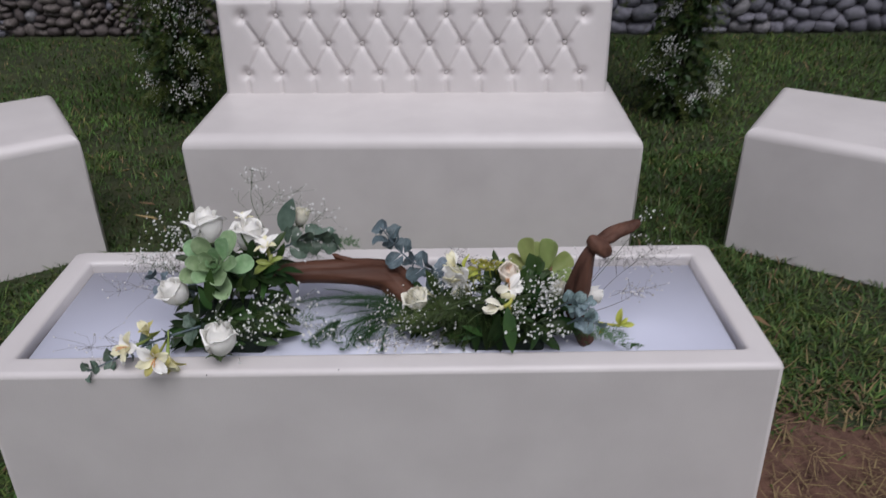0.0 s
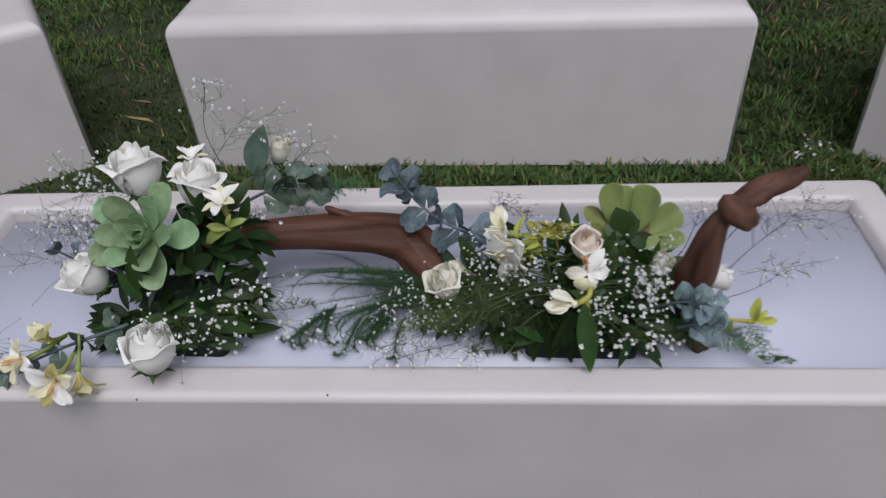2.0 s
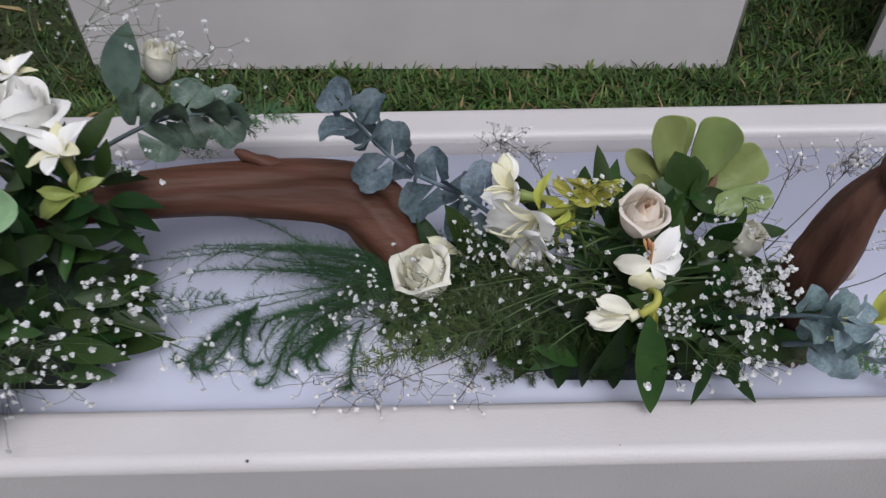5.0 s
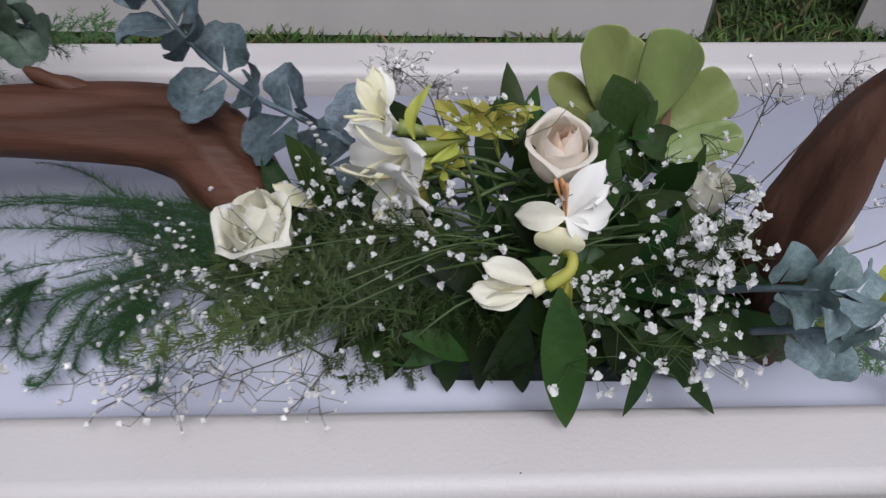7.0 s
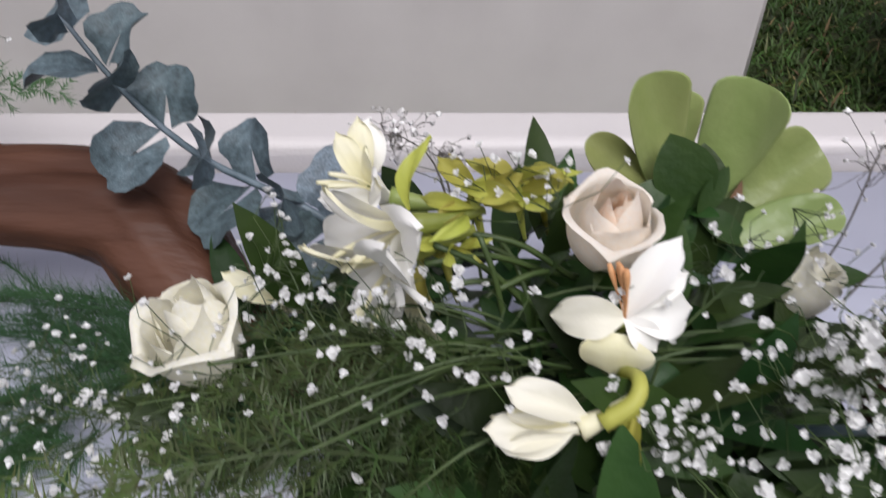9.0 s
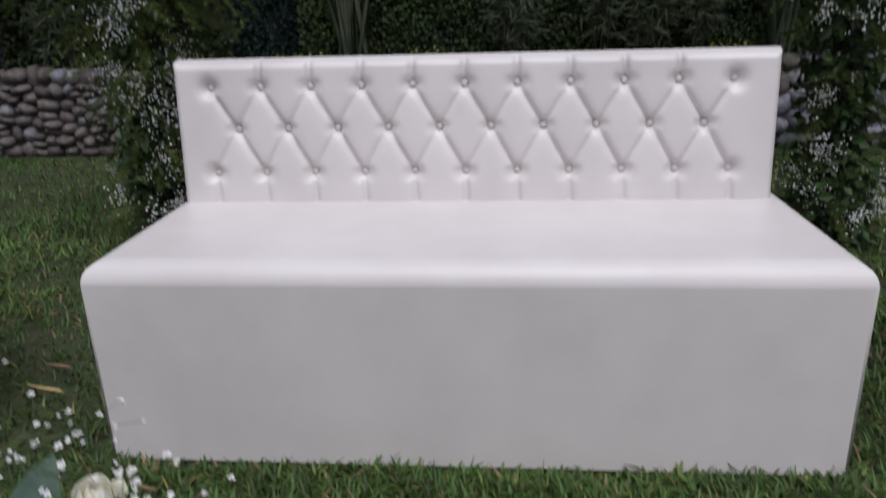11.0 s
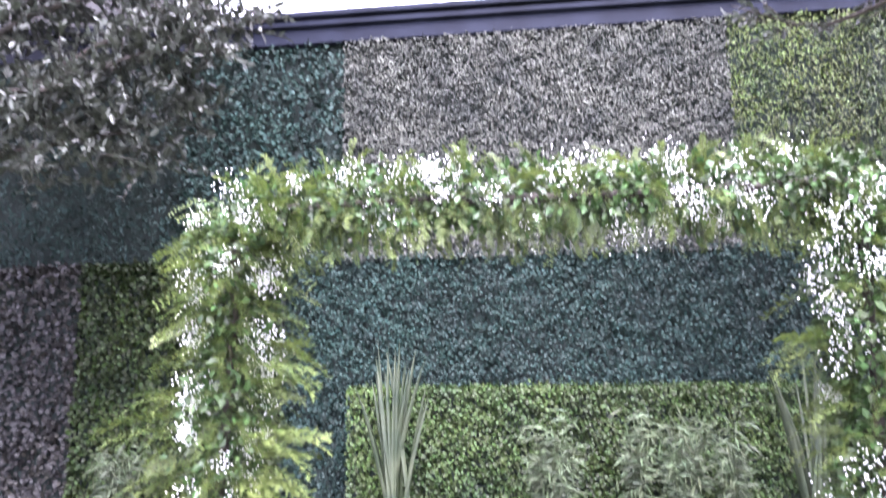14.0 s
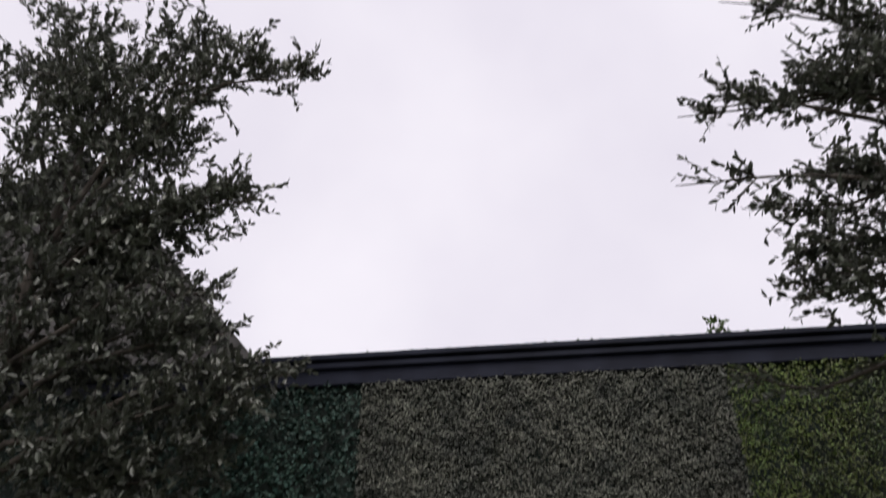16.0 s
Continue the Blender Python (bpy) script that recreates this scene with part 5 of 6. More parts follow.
def add_spray(parent, root, centre, radii, n, size, mat=None, stem=None, bead=False):
    """A gypsophila spray: forking hair-thin stems, each with a blossom."""
    root, centre = np.asarray(root, dtype=float), np.asarray(centre, dtype=float)
    forks = max(3, n // 5)
    tips = centre + np.clip(rng.normal(0, 0.62, (n, 3)), -1.25, 1.25) * radii
    tips[:, 2] = np.maximum(tips[:, 2], np.where(tips[:, 1] < 1.165, 0.487, TOP_Z + 0.006))
    main = curve_through([root, (root + centre) / 2 + rng.normal(0, 0.008, 3), centre, centre + unit(centre - root) * max(radii) * (0.3 if bead else 0.35) + rng.normal(0, 0.004, 3)], 14)
    ahead = unit(centre - root)
    hubs = centre + np.clip(rng.normal(0, 0.45, (forks, 3)), -0.9, 0.9) * radii - ahead * max(radii) * 0.15
    hubs[:, 2] = np.maximum(hubs[:, 2], np.where(hubs[:, 1] < 1.165, 0.486, TOP_Z + 0.004))
    nearest = np.argmin(((hubs[:, None] - ahead * max(radii) * 0.45 - main[None]) ** 2).sum(-1), axis=1)
    joints = main[np.clip(nearest, 4, 13)]
    wood = [tube(main, np.linspace(0.0007, 0.00025, 14), 4)]
    for j, h in zip(joints, hubs):
        wood.append(tube([j, (j + h) / 2 + rng.normal(0, 0.003, 3), h], 0.0003, 3))
    near = np.argmin(((tips[:, None] - hubs[None]) ** 2).sum(-1) + 6 * np.clip((hubs[None] - tips[:, None]) @ ahead + 0.004, 0, 1) ** 2, axis=1)
    for p, k in zip(tips, near):
        wood.append(tube([hubs[k], (hubs[k] + p) / 2 + rng.normal(0, 0.003, 3), p], 0.00022, 3))
    spray = mesh_part("gypsophila_sprig", *join(*wood), stem or STEM, parent)
    away = tips - hubs[near] + (0, -0.01, 0.015)
    turns = bases(np.cross(away, rng.normal(0, 1, away.shape)), away)
    shape = [BEAD] if bead else BLOSSOMS
    heads = []
    for i, b in enumerate(shape):
        k = np.arange(n) % len(shape) == i
        heads.append(spread_copies(b, tips[k], turns[k], rng.uniform(0.55, 1.2, k.sum()) * size))
    tagged(mesh_part("blossom_cloud", *join(*heads), mat or BLOSSOM, spray, "tiny white double blossoms", smooth=False), kind="stuff")
    return spray


def add_ferns(parent, roots, ways, sizes, mat):
    for i, (r, w, s) in enumerate(zip(roots, ways, sizes)):
        shape = FRONDS[i % 3]
        v, f = spread_copies(shape, np.array([r], dtype=float), bases(np.array([w], dtype=float), np.array([[0.1, -0.3, 1.0]])), np.array([s]))
        v[:, 2] = np.maximum(v[:, 2], np.where(v[:, 1] < 1.165, 0.484, TOP_Z + 0.003))
        mesh_part("fern_frond", v, f, mat, parent, smooth=False)


def add_plume(parent, root, heading, length, bend, curl, drop, mat):
    """A soft asparagus plume that sinks to the table and curls up at its end."""
    n = 60
    s = np.linspace(0, 1, n)
    ang = heading + bend * s + curl * np.clip((s - 0.55) / 0.45, 0, 1) ** 2
    step = length / n
    x, y = root[0] + np.cumsum(np.cos(ang)) * step, root[1] + np.cumsum(np.sin(ang)) * step
    z = np.maximum(root[2] - drop * s ** 1.5, TOP_Z + 0.005 + 0.004 * np.sin(9 * s) ** 2)
    line = np.stack([x, np.maximum(y, 1.168), z], 1)
    tan = np.stack([np.cos(ang), np.sin(ang), 0 * ang], 1)
    v, f = tube(line, np.linspace(0.0005, 0.0002, n), 4)
    k = np.repeat(np.arange(n), 9)
    m = len(k)
    way = tan[k] * 0.8 + rng.normal(0, 0.6, (m, 3))
    long = rng.uniform(0.6, 1.2, m) * np.interp(s[k], [0, 0.15, 0.6, 1], [0.007, 0.019, 0.014, 0.005])
    thin = (np.array([(-0.5, 0, 0), (0.5, 0, 0), (0.0, 1, 0)]), np.array([(0, 1, 2)]))
    nv, nf = spread_copies(thin, line[k], bases(way, rng.normal(0, 0.5, (m, 3)) + (0, 0, 1)), np.stack([np.full(m, 0.00038), long, long], 1))
    nv[:, 2] = np.maximum(nv[:, 2], TOP_Z + 0.003)
    mesh_part("fern_plume", *join((v, np.concatenate([f[:, :3], f[:, [0, 2, 3]]]) if f.shape[1] == 4 else f), (nv, nf)), mat, parent, smooth=False)


def build_driftwood():
    def grooves(t, a):
        w = 0.10 * np.sin(2 * a + 3 * t + 1.0 * np.sin(5 * t)) - 0.13 * abs(np.sin(1.5 * a - 1.4 * t + 0.6 * np.sin(7 * t))) ** 12 - 0.03 * abs(np.sin(3.5 * a + 3 * t + np.sin(5 * t))) ** 8
        return 1 + w + 0.03 * np.sin(5 * a + 5 * t) + 0.012 * np.sin(11 * a - 15 * t) + 0.05 * np.sin(9 * t + a)

    wood = tagged(new("driftwood"), "weathered reddish brown driftwood branch lying across the table", "driftwood")
    line = [(-0.30, 1.280, 0.538), (-0.20, 1.305, 0.533), (-0.11, 1.322, 0.531), (-0.05, 1.325, 0.529), (0.0, 1.322, 0.526), (0.034, 1.312, 0.520), (0.062, 1.285, 0.503), (0.09, 1.262, 0.488), (0.20, 1.225, 0.479), (0.32, 1.215, 0.479)]
    r = np.interp(np.linspace(0, 1, 110), [0, 0.12, 0.25, 0.38, 0.5, 0.6, 0.7, 0.8, 1], [0.019, 0.021, 0.023, 0.026, 0.029, 0.029, 0.025, 0.02, 0.018])
    mesh_part("trunk", *tube(curve_through(line, 110), r, 64, grooves), WOOD, wood)
    knob = [(-0.035, 1.336, 0.543), (-0.052, 1.338, 0.548), (-0.066, 1.340, 0.5505), (-0.078, 1.342, 0.557)]
    mesh_part("stub", *tube(curve_through(knob, 14), np.interp(np.linspace(0, 1, 14), [0, 0.4, 0.8, 1], [0.004, 0.0065, 0.005, 0.0015]), 12, lambda t, a: 1 + 0.2 * np.sin(2 * a + 6 * t)), WOOD, wood, "broken side twig")
    horn = [(0.386, 1.207, 0.457), (0.374, 1.206, 0.49), (0.363, 1.205, 0.53), (0.362, 1.205, 0.56), (0.366, 1.205, 0.585), (0.371, 1.206, 0.618), (0.379, 1.207, 0.642), (0.390, 1.210, 0.656)]
    r = np.interp(np.linspace(0, 1, 60), [0, 0.25, 0.5, 0.62, 0.8, 0.92, 1], [0.015, 0.020, 0.0215, 0.0195, 0.0125, 0.0085, 0.008])
    mesh_part("upright_limb", *tube(curve_through(horn, 60), r, 40, lambda t, a: 0.25 + 0.75 * grooves(t, a) + 0.05 * np.sin(4 * a + 3 * t) - 0.06 * abs(np.sin(2.5 * a + 2 * t)) ** 10), UPRIGHT_WOOD, wood)
    burl = bmesh.new()
    bmesh.ops.create_uvsphere(burl, u_segments=28, v_segments=18, radius=1.0)
    for v in burl.verts:
        v.co *= 1 + 0.16 * noise.noise(v.co * 1.7 + Vector((3, 1, 0)))
    bmesh.ops.transform(burl, verts=burl.verts, matrix=Matrix.Translation((0.391, 1.201, 0.653)) @ Euler((0.2, 0.68, 0.1)).to_matrix().to_4x4() @ Matrix.Diagonal((0.026, 0.016, 0.0145, 1)))
    part("burl", burl, UPRIGHT_WOOD, wood, "rounded knot of wood")
    tip = [(0.388, 1.215, 0.650), (0.412, 1.224, 0.662), (0.438, 1.232, 0.671), (0.462, 1.238, 0.681)]
    r = np.interp(np.linspace(0, 1, 40), [0, 0.3, 0.75, 0.92, 1], [0.009, 0.0115, 0.010, 0.007, 0.003])
    mesh_part("pointed_tip", *tube(curve_through(tip, 40), r, 28, lambda t, a: (grooves(t, a) - 0.14 * abs(np.sin(1.5 * a + t)) ** 8) * (1 + 0.22 * np.cos(2 * a + 0.6))), UPRIGHT_WOOD, wood)
    fork = [(0.436, 1.230, 0.667), (0.450, 1.240, 0.668), (0.463, 1.250, 0.669)]
    mesh_part("fork", *tube(curve_through(fork, 12), np.linspace(0.008, 0.003, 12), 10), UPRIGHT_WOOD, wood, "short prong beside the tip")
    return wood


def foam(parent, centre, size):
    bm = soft_block(size, 0.012, 3)
    bmesh.ops.translate(bm, vec=(centre[0], centre[1], TOP_Z), verts=bm.verts)
    part("floral_foam", bm, FOAM, parent, "dark green foam holding the stems")


def blade_petal(name, mat, length, width, peak=0.6, bend=0.25, cup=0.35, wave=0.05, point=0.25, turn=0.0):
    """A petal along +y with a narrow claw: hollow above (+z), bent back at its tip, with a wavy rim."""
    t = np.linspace(0, 1, 15)[:, None]
    u = np.linspace(-1, 1, 9)[None, :]
    grow = 0.20 + 0.80 * np.sin(0.5 * np.pi * np.clip(t / peak, 0, 1)) ** 1.2
    fall = np.clip((t - peak) / (1 - peak), 0, 1)
    w = 0.5 * width * grow * np.sqrt(np.clip(1 - (1 - point ** 2) * fall ** 2.2, 0, 1)) * (1 - 0.75 * fall ** 8)
    x = u * w + turn * length * t ** 2 + 0 * t
    z = cup * w * u ** 2 * (1 - 0.5 * fall) + 0.10 * length * np.sin(np.pi * t) - bend * length * t ** 2.4 + wave * length * np.sin(4.2 * u + 6 * t + length * 90) * t ** 1.5 * abs(u) - 0.10 * w * np.exp(-(u / 0.18) ** 2)
    y = length * t * (1 - 0.10 * bend * t) + 0 * u - 0.06 * length * u ** 2 * t
    return mesh_of(name, np.stack([x, y, z + 0 * x], -1).reshape(-1, 3), grid_faces(15, 9), mat)


def set_petals(parent, petals, name="petal"):
    """Petals one by one: (mesh, place, way, normal, size)."""
    for me, place, way, normal, size in petals:
        put_leaf(parent, me, place, way, normal, size).name = name


def trumpet(parent, base, mouth, width, mat=None, label=""):
    """The green tube of a flower, from its stalk to where the petals part."""
    c = curve_through([base, (np.add(base, mouth) / 2 + (0, 0, -0.0015)), mouth], 10)
    return mesh_part("alstroemeria", *tube(c, np.linspace(width * 0.35, width, 10), 10), mat or LIME, parent, label)


def fan_of_petals(flower, centre, axis, meshes, count, opening, size, spin=0.0):
    """Petals all round an axis, opened by an angle in degrees."""
    axis = unit(axis)
    side = unit(np.cross(axis, (0.13, 0.31, 0.94)))
    other = np.cross(axis, side)
    for i in range(count):
        a = 2 * math.pi * i / count + radians(spin) + rng.normal(0, 0.14)
        out = math.cos(a) * side + math.sin(a) * other
        o = radians(opening + rng.normal(0, 7) + (6 if i % 2 else -6))
        way = axis * math.cos(o) + out * math.sin(o)
        put_leaf(flower, meshes[i % len(meshes)], np.asarray(centre) + out * 0.002, way, axis * math.sin(o) - out * math.cos(o), size * rng.uniform(0.92, 1.08)).name = "petal"


def add_stamens(flower, base, axis, long, count, bend=(0, 0, 0.3), mat=None):
    for i in range(count):
        way = unit(unit(axis) + rng.normal(0, 0.13, 3))
        line = curve_through([base, np.add(base, way * long * 0.5), np.add(base, unit(way + np.array(bend) * 0.4) * long)], 8)
        mesh_part("stamen", *tube(line, (0.0005, 0.0005, 0.0005, 0.0005, 0.0006, 0.0011, 0.0013, 0.0008), 6), mat or STAMEN, flower, "orange stamen")


def build_left_arrangement():
    bouquet = tagged(new("flower_arrangement"), "white roses, pale succulent and gypsophila on dark leaves", "flower arrangement", group="flower arrangements on the table")
    foam(bouquet, (-0.235, 1.215, 0), (0.11, 0.09, 0.06))
    add_rose(bouquet, "white", (-0.297, 1.312, 0.630), (-0.08, 0.30, 1), 0.068, 20, label="large half-open white rose")
    add_rose(bouquet, "white", (-0.219, 1.302, 0.618), (0.22, 0.22, 1), 0.060, 70, label="half-open white rose")
    add_rose(bouquet, "cream", (-0.143, 1.398, 0.606), (0.3, -0.05, 1), 0.038, 10, 4, label="cream rosebud")
    add_rose(bouquet, "shut", (-0.234, 1.114, 0.526), (0.12, 0.12, 1), 0.062, 130, label="white rose lying on its side at the rim")
    add_rose(bouquet, "goblet", (-0.322, 1.182, 0.574), (-0.45, -0.15, 0.8), 0.054, 40, label="white rose half hidden by leaves")
    add_rosette(bouquet, (-0.258, 1.226, 0.600), (0.02, -0.70, 0.68), 0.112)
    pale = [blade_petal("petal", BUTTER, 0.034, 0.019, 0.62, 0.20, 0.35, 0.07, 0.35), blade_petal("petal", YELLOW, 0.032, 0.013, 0.6, 0.15, 0.5, 0.05, 0.3), blade_petal("petal", PETAL, 0.034, 0.020, 0.62, 0.25, 0.35, 0.07, 0.4)]
    for base, mouth, axis, meshes, count, opening, size, label in (
        ((-0.325, 1.130, 0.520), (-0.330, 1.080, 0.514), (0.10, -0.75, 0.25), pale, 6, 46, 1.0, "yellow and white alstroemeria hanging over the rim"),
        ((-0.325, 1.135, 0.530), (-0.318, 1.098, 0.506), (0.25, -0.50, -0.45), pale[:2], 6, 24, 0.95, "butter-yellow alstroemeria turned down"),
        ((-0.345, 1.140, 0.520), (-0.382, 1.110, 0.512), (-0.50, -0.60, 0.45), pale[::2], 6, 50, 0.95, "white and cream alstroemeria"),
        ((-0.345, 1.145, 0.520), (-0.352, 1.118, 0.532), (-0.10, -0.20, 1), pale[:2], 5, 16, 0.85, "yellow alstroemeria bud"),
    ):
        flower = trumpet(bouquet, base, mouth, 0.0035, label=label)
        fan_of_petals(flower, mouth, axis, meshes, count, opening, size, 25)
        if opening > 40:
            add_stamens(flower, mouth, axis, 0.026, 3, (0, -0.2, -0.3))
    green = blade_petal("petal", LIME, 0.034, 0.013, 0.5, 0.15, 0.6, 0.04, 0.15)
    flower = trumpet(bouquet, (-0.178, 1.262, 0.560), (-0.172, 1.254, 0.588), 0.0028, label="lime green alstroemeria bud")
    set_petals(flower, [(green, (-0.172, 1.254, 0.588), (-0.80, -0.25, -0.35), (0.2, -0.6, 0.8), 1.1), (green, (-0.172, 1.254, 0.589), (-0.55, -0.10, 0.15), (0.1, -0.8, 0.6), 0.8), (green, (-0.171, 1.255, 0.590), (0.75, 0.20, 0.35), (-0.2, -0.7, 0.7), 0.7), (green, (-0.172, 1.256, 0.589), (0.1, 0.3, 0.8), (-0.2, -0.9, 0.3), 0.5)])
    slim = [blade_petal("petal", PETAL, 0.030, 0.016, 0.6, 0.30, 0.4, 0.06, 0.35), blade_petal("petal", BUTTER, 0.028, 0.012, 0.6, 0.25, 0.5, 0.05, 0.3)]
    for base, mouth, axis, opening, size, label in (
        ((-0.170, 1.262, 0.578), (-0.181, 1.276, 0.606), (-0.15, -0.15, 1), 38, 1.0, "white alstroemeria with a pale green tube"),
        ((-0.235, 1.335, 0.600), (-0.240, 1.345, 0.622), (0.1, 0.2, 1), 30, 0.9, "white freesia"),
    ):
        flower = trumpet(bouquet, base, mouth, 0.0045, label=label)
        fan_of_petals(flower, mouth, axis, slim, 6, opening, size, 10)
    wide = mesh_of("leaf", *leaf_shape(0.082, 0.042, 0.15, -0.05, 8, 0.8), GREY_EUCALYPT)
    put_leaf(bouquet, wide, (-0.176, 1.370, 0.590), (0.35, 0.25, 0.85), (-0.2, -0.9, 0.2), 0.85)
    add_greens(bouquet, (-0.24, 1.215, 0.50), np.array([0.095, 0.09, 0.085]), 105)
    add_greens(bouquet, (-0.235, 1.18, 0.475), np.array([0.085, 0.05, 0.05]), 24)
    add_greens(bouquet, (-0.200, 1.275, 0.555), np.array([0.045, 0.05, 0.040]), 30, 0.1)
    add_greens(bouquet, (-0.27, 1.30, 0.565), np.array([0.060, 0.05, 0.040]), 26, 0.1)
    add_eucalyptus(bouquet, [(-0.20, 1.33, 0.56), (-0.150, 1.360, 0.572), (-0.115, 1.372, 0.572), (-0.080, 1.378, 0.564)], 6, 0.036, "short grey-green eucalyptus sprig", 0.3, EUC_GREY)
    add_eucalyptus(bouquet, [(-0.28, 1.16, 0.52), (-0.35, 1.13, 0.51), (-0.42, 1.11, 0.485), (-0.455, 1.09, 0.478)], 7, 0.026, "dark eucalyptus sprig lying on the table", 0.08, EUC_GREY)
    add_eucalyptus(bouquet, [(-0.30, 1.22, 0.54), (-0.345, 1.22, 0.56), (-0.37, 1.215, 0.585)], 4, 0.028)
    for root, centre, radii, n in (
        ((-0.27, 1.27, 0.58), (-0.345, 1.29, 0.630), (0.045, 0.03, 0.032), 80), ((-0.28, 1.25, 0.56), (-0.385, 1.255, 0.585), (0.040, 0.025, 0.028), 46), ((-0.28, 1.24, 0.56), (-0.360, 1.245, 0.595), (0.035, 0.03, 0.035), 45), ((-0.22, 1.33, 0.60), (-0.195, 1.41, 0.640), (0.065, 0.03, 0.022), 40),
        ((-0.2, 1.35, 0.60), (-0.232, 1.42, 0.685), (0.028, 0.02, 0.02), 22), ((-0.2, 1.35, 0.58), (-0.115, 1.405, 0.600), (0.05, 0.03, 0.035), 40),
        ((-0.22, 1.2, 0.52), (-0.185, 1.135, 0.535), (0.05, 0.03, 0.035), 60), ((-0.2, 1.2, 0.52), (-0.135, 1.19, 0.545), (0.042, 0.03, 0.032), 50),
        ((-0.17, 1.2, 0.51), (-0.075, 1.165, 0.505), (0.032, 0.025, 0.022), 26), ((-0.25, 1.17, 0.52), (-0.215, 1.125, 0.545), (0.04, 0.015, 0.018), 18),
        ((-0.17, 1.3, 0.56), (-0.15, 1.30, 0.575), (0.03, 0.02, 0.02), 14),
    ):
        add_spray(bouquet, root, centre, np.array(radii), int(n * 1.15), 0.0034)
    for root, centre, radii, n in (((-0.3, 1.22, 0.52), (-0.43, 1.25, 0.545), (0.055, 0.04, 0.04), 26), ((-0.3, 1.16, 0.50), (-0.445, 1.12, 0.505), (0.055, 0.03, 0.025), 18), ((-0.3, 1.25, 0.55), (-0.40, 1.32, 0.56), (0.05, 0.03, 0.03), 16)):
        add_spray(bouquet, root, centre, np.array(radii), n, 0.0022, BUD_GREY, GREY_STEM, True)
    add_ferns(bouquet, [(-0.16, 1.36, 0.54), (-0.15, 1.37, 0.55), (-0.17, 1.21, 0.5)], [(1, 0.45, 0.1), (1, 0.3, 0.15), (1, 0.3, 0.15)], [0.13, 0.12, 0.09], DARK_FERN)


def build_right_arrangement():
    bouquet = tagged(new("flower_arrangement"), "blush rose, white alstroemerias and gypsophila on dark leaves", "flower arrangement", group="flower arrangements on the table")
    foam(bouquet, (0.245, 1.215, 0), (0.13, 0.07, 0.045))
    facing = np.array([0, -0.72, 0.69])
    # the roses
    add_rose(bouquet, "blush", (0.2485, 1.248, 0.571), (-0.02, -0.22, 1), 0.041, 15, 5, label="blush rose just opening")
    add_rose(bouquet, "cream", (0.086, 1.228, 0.528), (-0.30, -0.05, 0.95), 0.046, 80, label="old cream rose with crumpled petals")
    add_rose(bouquet, "white", (0.396, 1.238, 0.536), (0.75, -0.15, 0.05), 0.036, 0, 4, label="white rose behind the driftwood")
    add_rose(bouquet, "cream", (0.338, 1.262, 0.530), (0.3, -0.1, 1), 0.036, 0, 4, label="greenish cream rose among gypsophila")
    # petals of the alstroemerias and freesias
    white = [blade_petal("petal", PETAL, 0.044, 0.023, 0.62, 0.20, 0.18, 0.05, 0.35, 0.05), blade_petal("petal", PETAL, 0.040, 0.025, 0.6, 0.12, 0.2, 0.06, 0.45, -0.06)]
    streaked = blade_petal("petal", BUTTER, 0.042, 0.016, 0.66, 0.10, 0.3, 0.05, 0.3, 0.04)
    gold = blade_petal("petal", CHARTREUSE, 0.028, 0.0075, 0.5, 0.25, 0.7, 0.05, 0.15, 0.12)
    gold_back = blade_petal("petal", CHARTREUSE, 0.024, 0.0095, 0.55, -0.2, 0.7, 0.06, 0.2, -0.15)
    # three white alstroemerias on pale green stalks, facing down and outwards
    for stalk, mouth, axis, opening, size, spin, label in (
        ((0.200, 1.258, 0.573), (0.172, 1.250, 0.571), (-0.80, -0.55, -0.05), 42, 1.0, 20, "white alstroemeria with yellow streaks"),
        ((0.196, 1.250, 0.570), (0.170, 1.240, 0.566), (-0.50, -0.70, -0.40), 46, 1.0, 70, "white alstroemeria hanging forwards"),
        ((0.190, 1.283, 0.557), (0.160, 1.286, 0.558), (-0.62, -0.35, 0.50), 34, 0.66, 40, "white alstroemeria behind the others"),
    ):
        flower = trumpet(bouquet, stalk, mouth, 0.0052, label=label)
        fan_of_petals(flower, mouth, axis, [white[0], streaked, white[1]], 6, opening, size, spin)
        add_stamens(flower, mouth, axis, 0.034, 3, (0, -0.2, -0.3), BUTTER)
    flower = trumpet(bouquet, (0.165, 1.285, 0.550), (0.150, 1.290, 0.562), 0.004, label="cream alstroemeria bud")
    set_petals(flower, [(streaked, (0.150, 1.290, 0.562), (-0.15, 0.25, 0.9), facing, 0.72), (streaked, (0.151, 1.288, 0.562), (-0.45, 0.1, 0.8), facing, 0.68), (white[1], (0.149, 1.292, 0.562), (0.1, 0.3, 0.9), facing, 0.7)])
    flower = trumpet(bouquet, (0.12, 1.262, 0.512), (0.112, 1.258, 0.520), 0.003, BUTTER, "withered cream petal under the eucalyptus")
    set_petals(flower, [(streaked, (0.112, 1.258, 0.520), (-0.7, 0.1, 0.35), facing, 0.7)])
    # the white freesia with orange stamens, and the closed one
    broad = blade_petal("petal", PETAL, 0.026, 0.0175, 0.6, 0.22, 0.4, 0.06, 0.4)
    tall = blade_petal("petal", PETAL, 0.030, 0.0125, 0.55, -0.05, 0.6, 0.03, 0.25, 0.10)
    lip = blade_petal("petal", BUTTER, 0.017, 0.032, 0.6, 0.75, 0.25, 0.05, 0.6)
    cream_side = blade_petal("petal", CREAM, 0.024, 0.015, 0.6, 0.55, 0.35, 0.08, 0.5)
    mouth = np.array([0.2475, 1.206, 0.566])
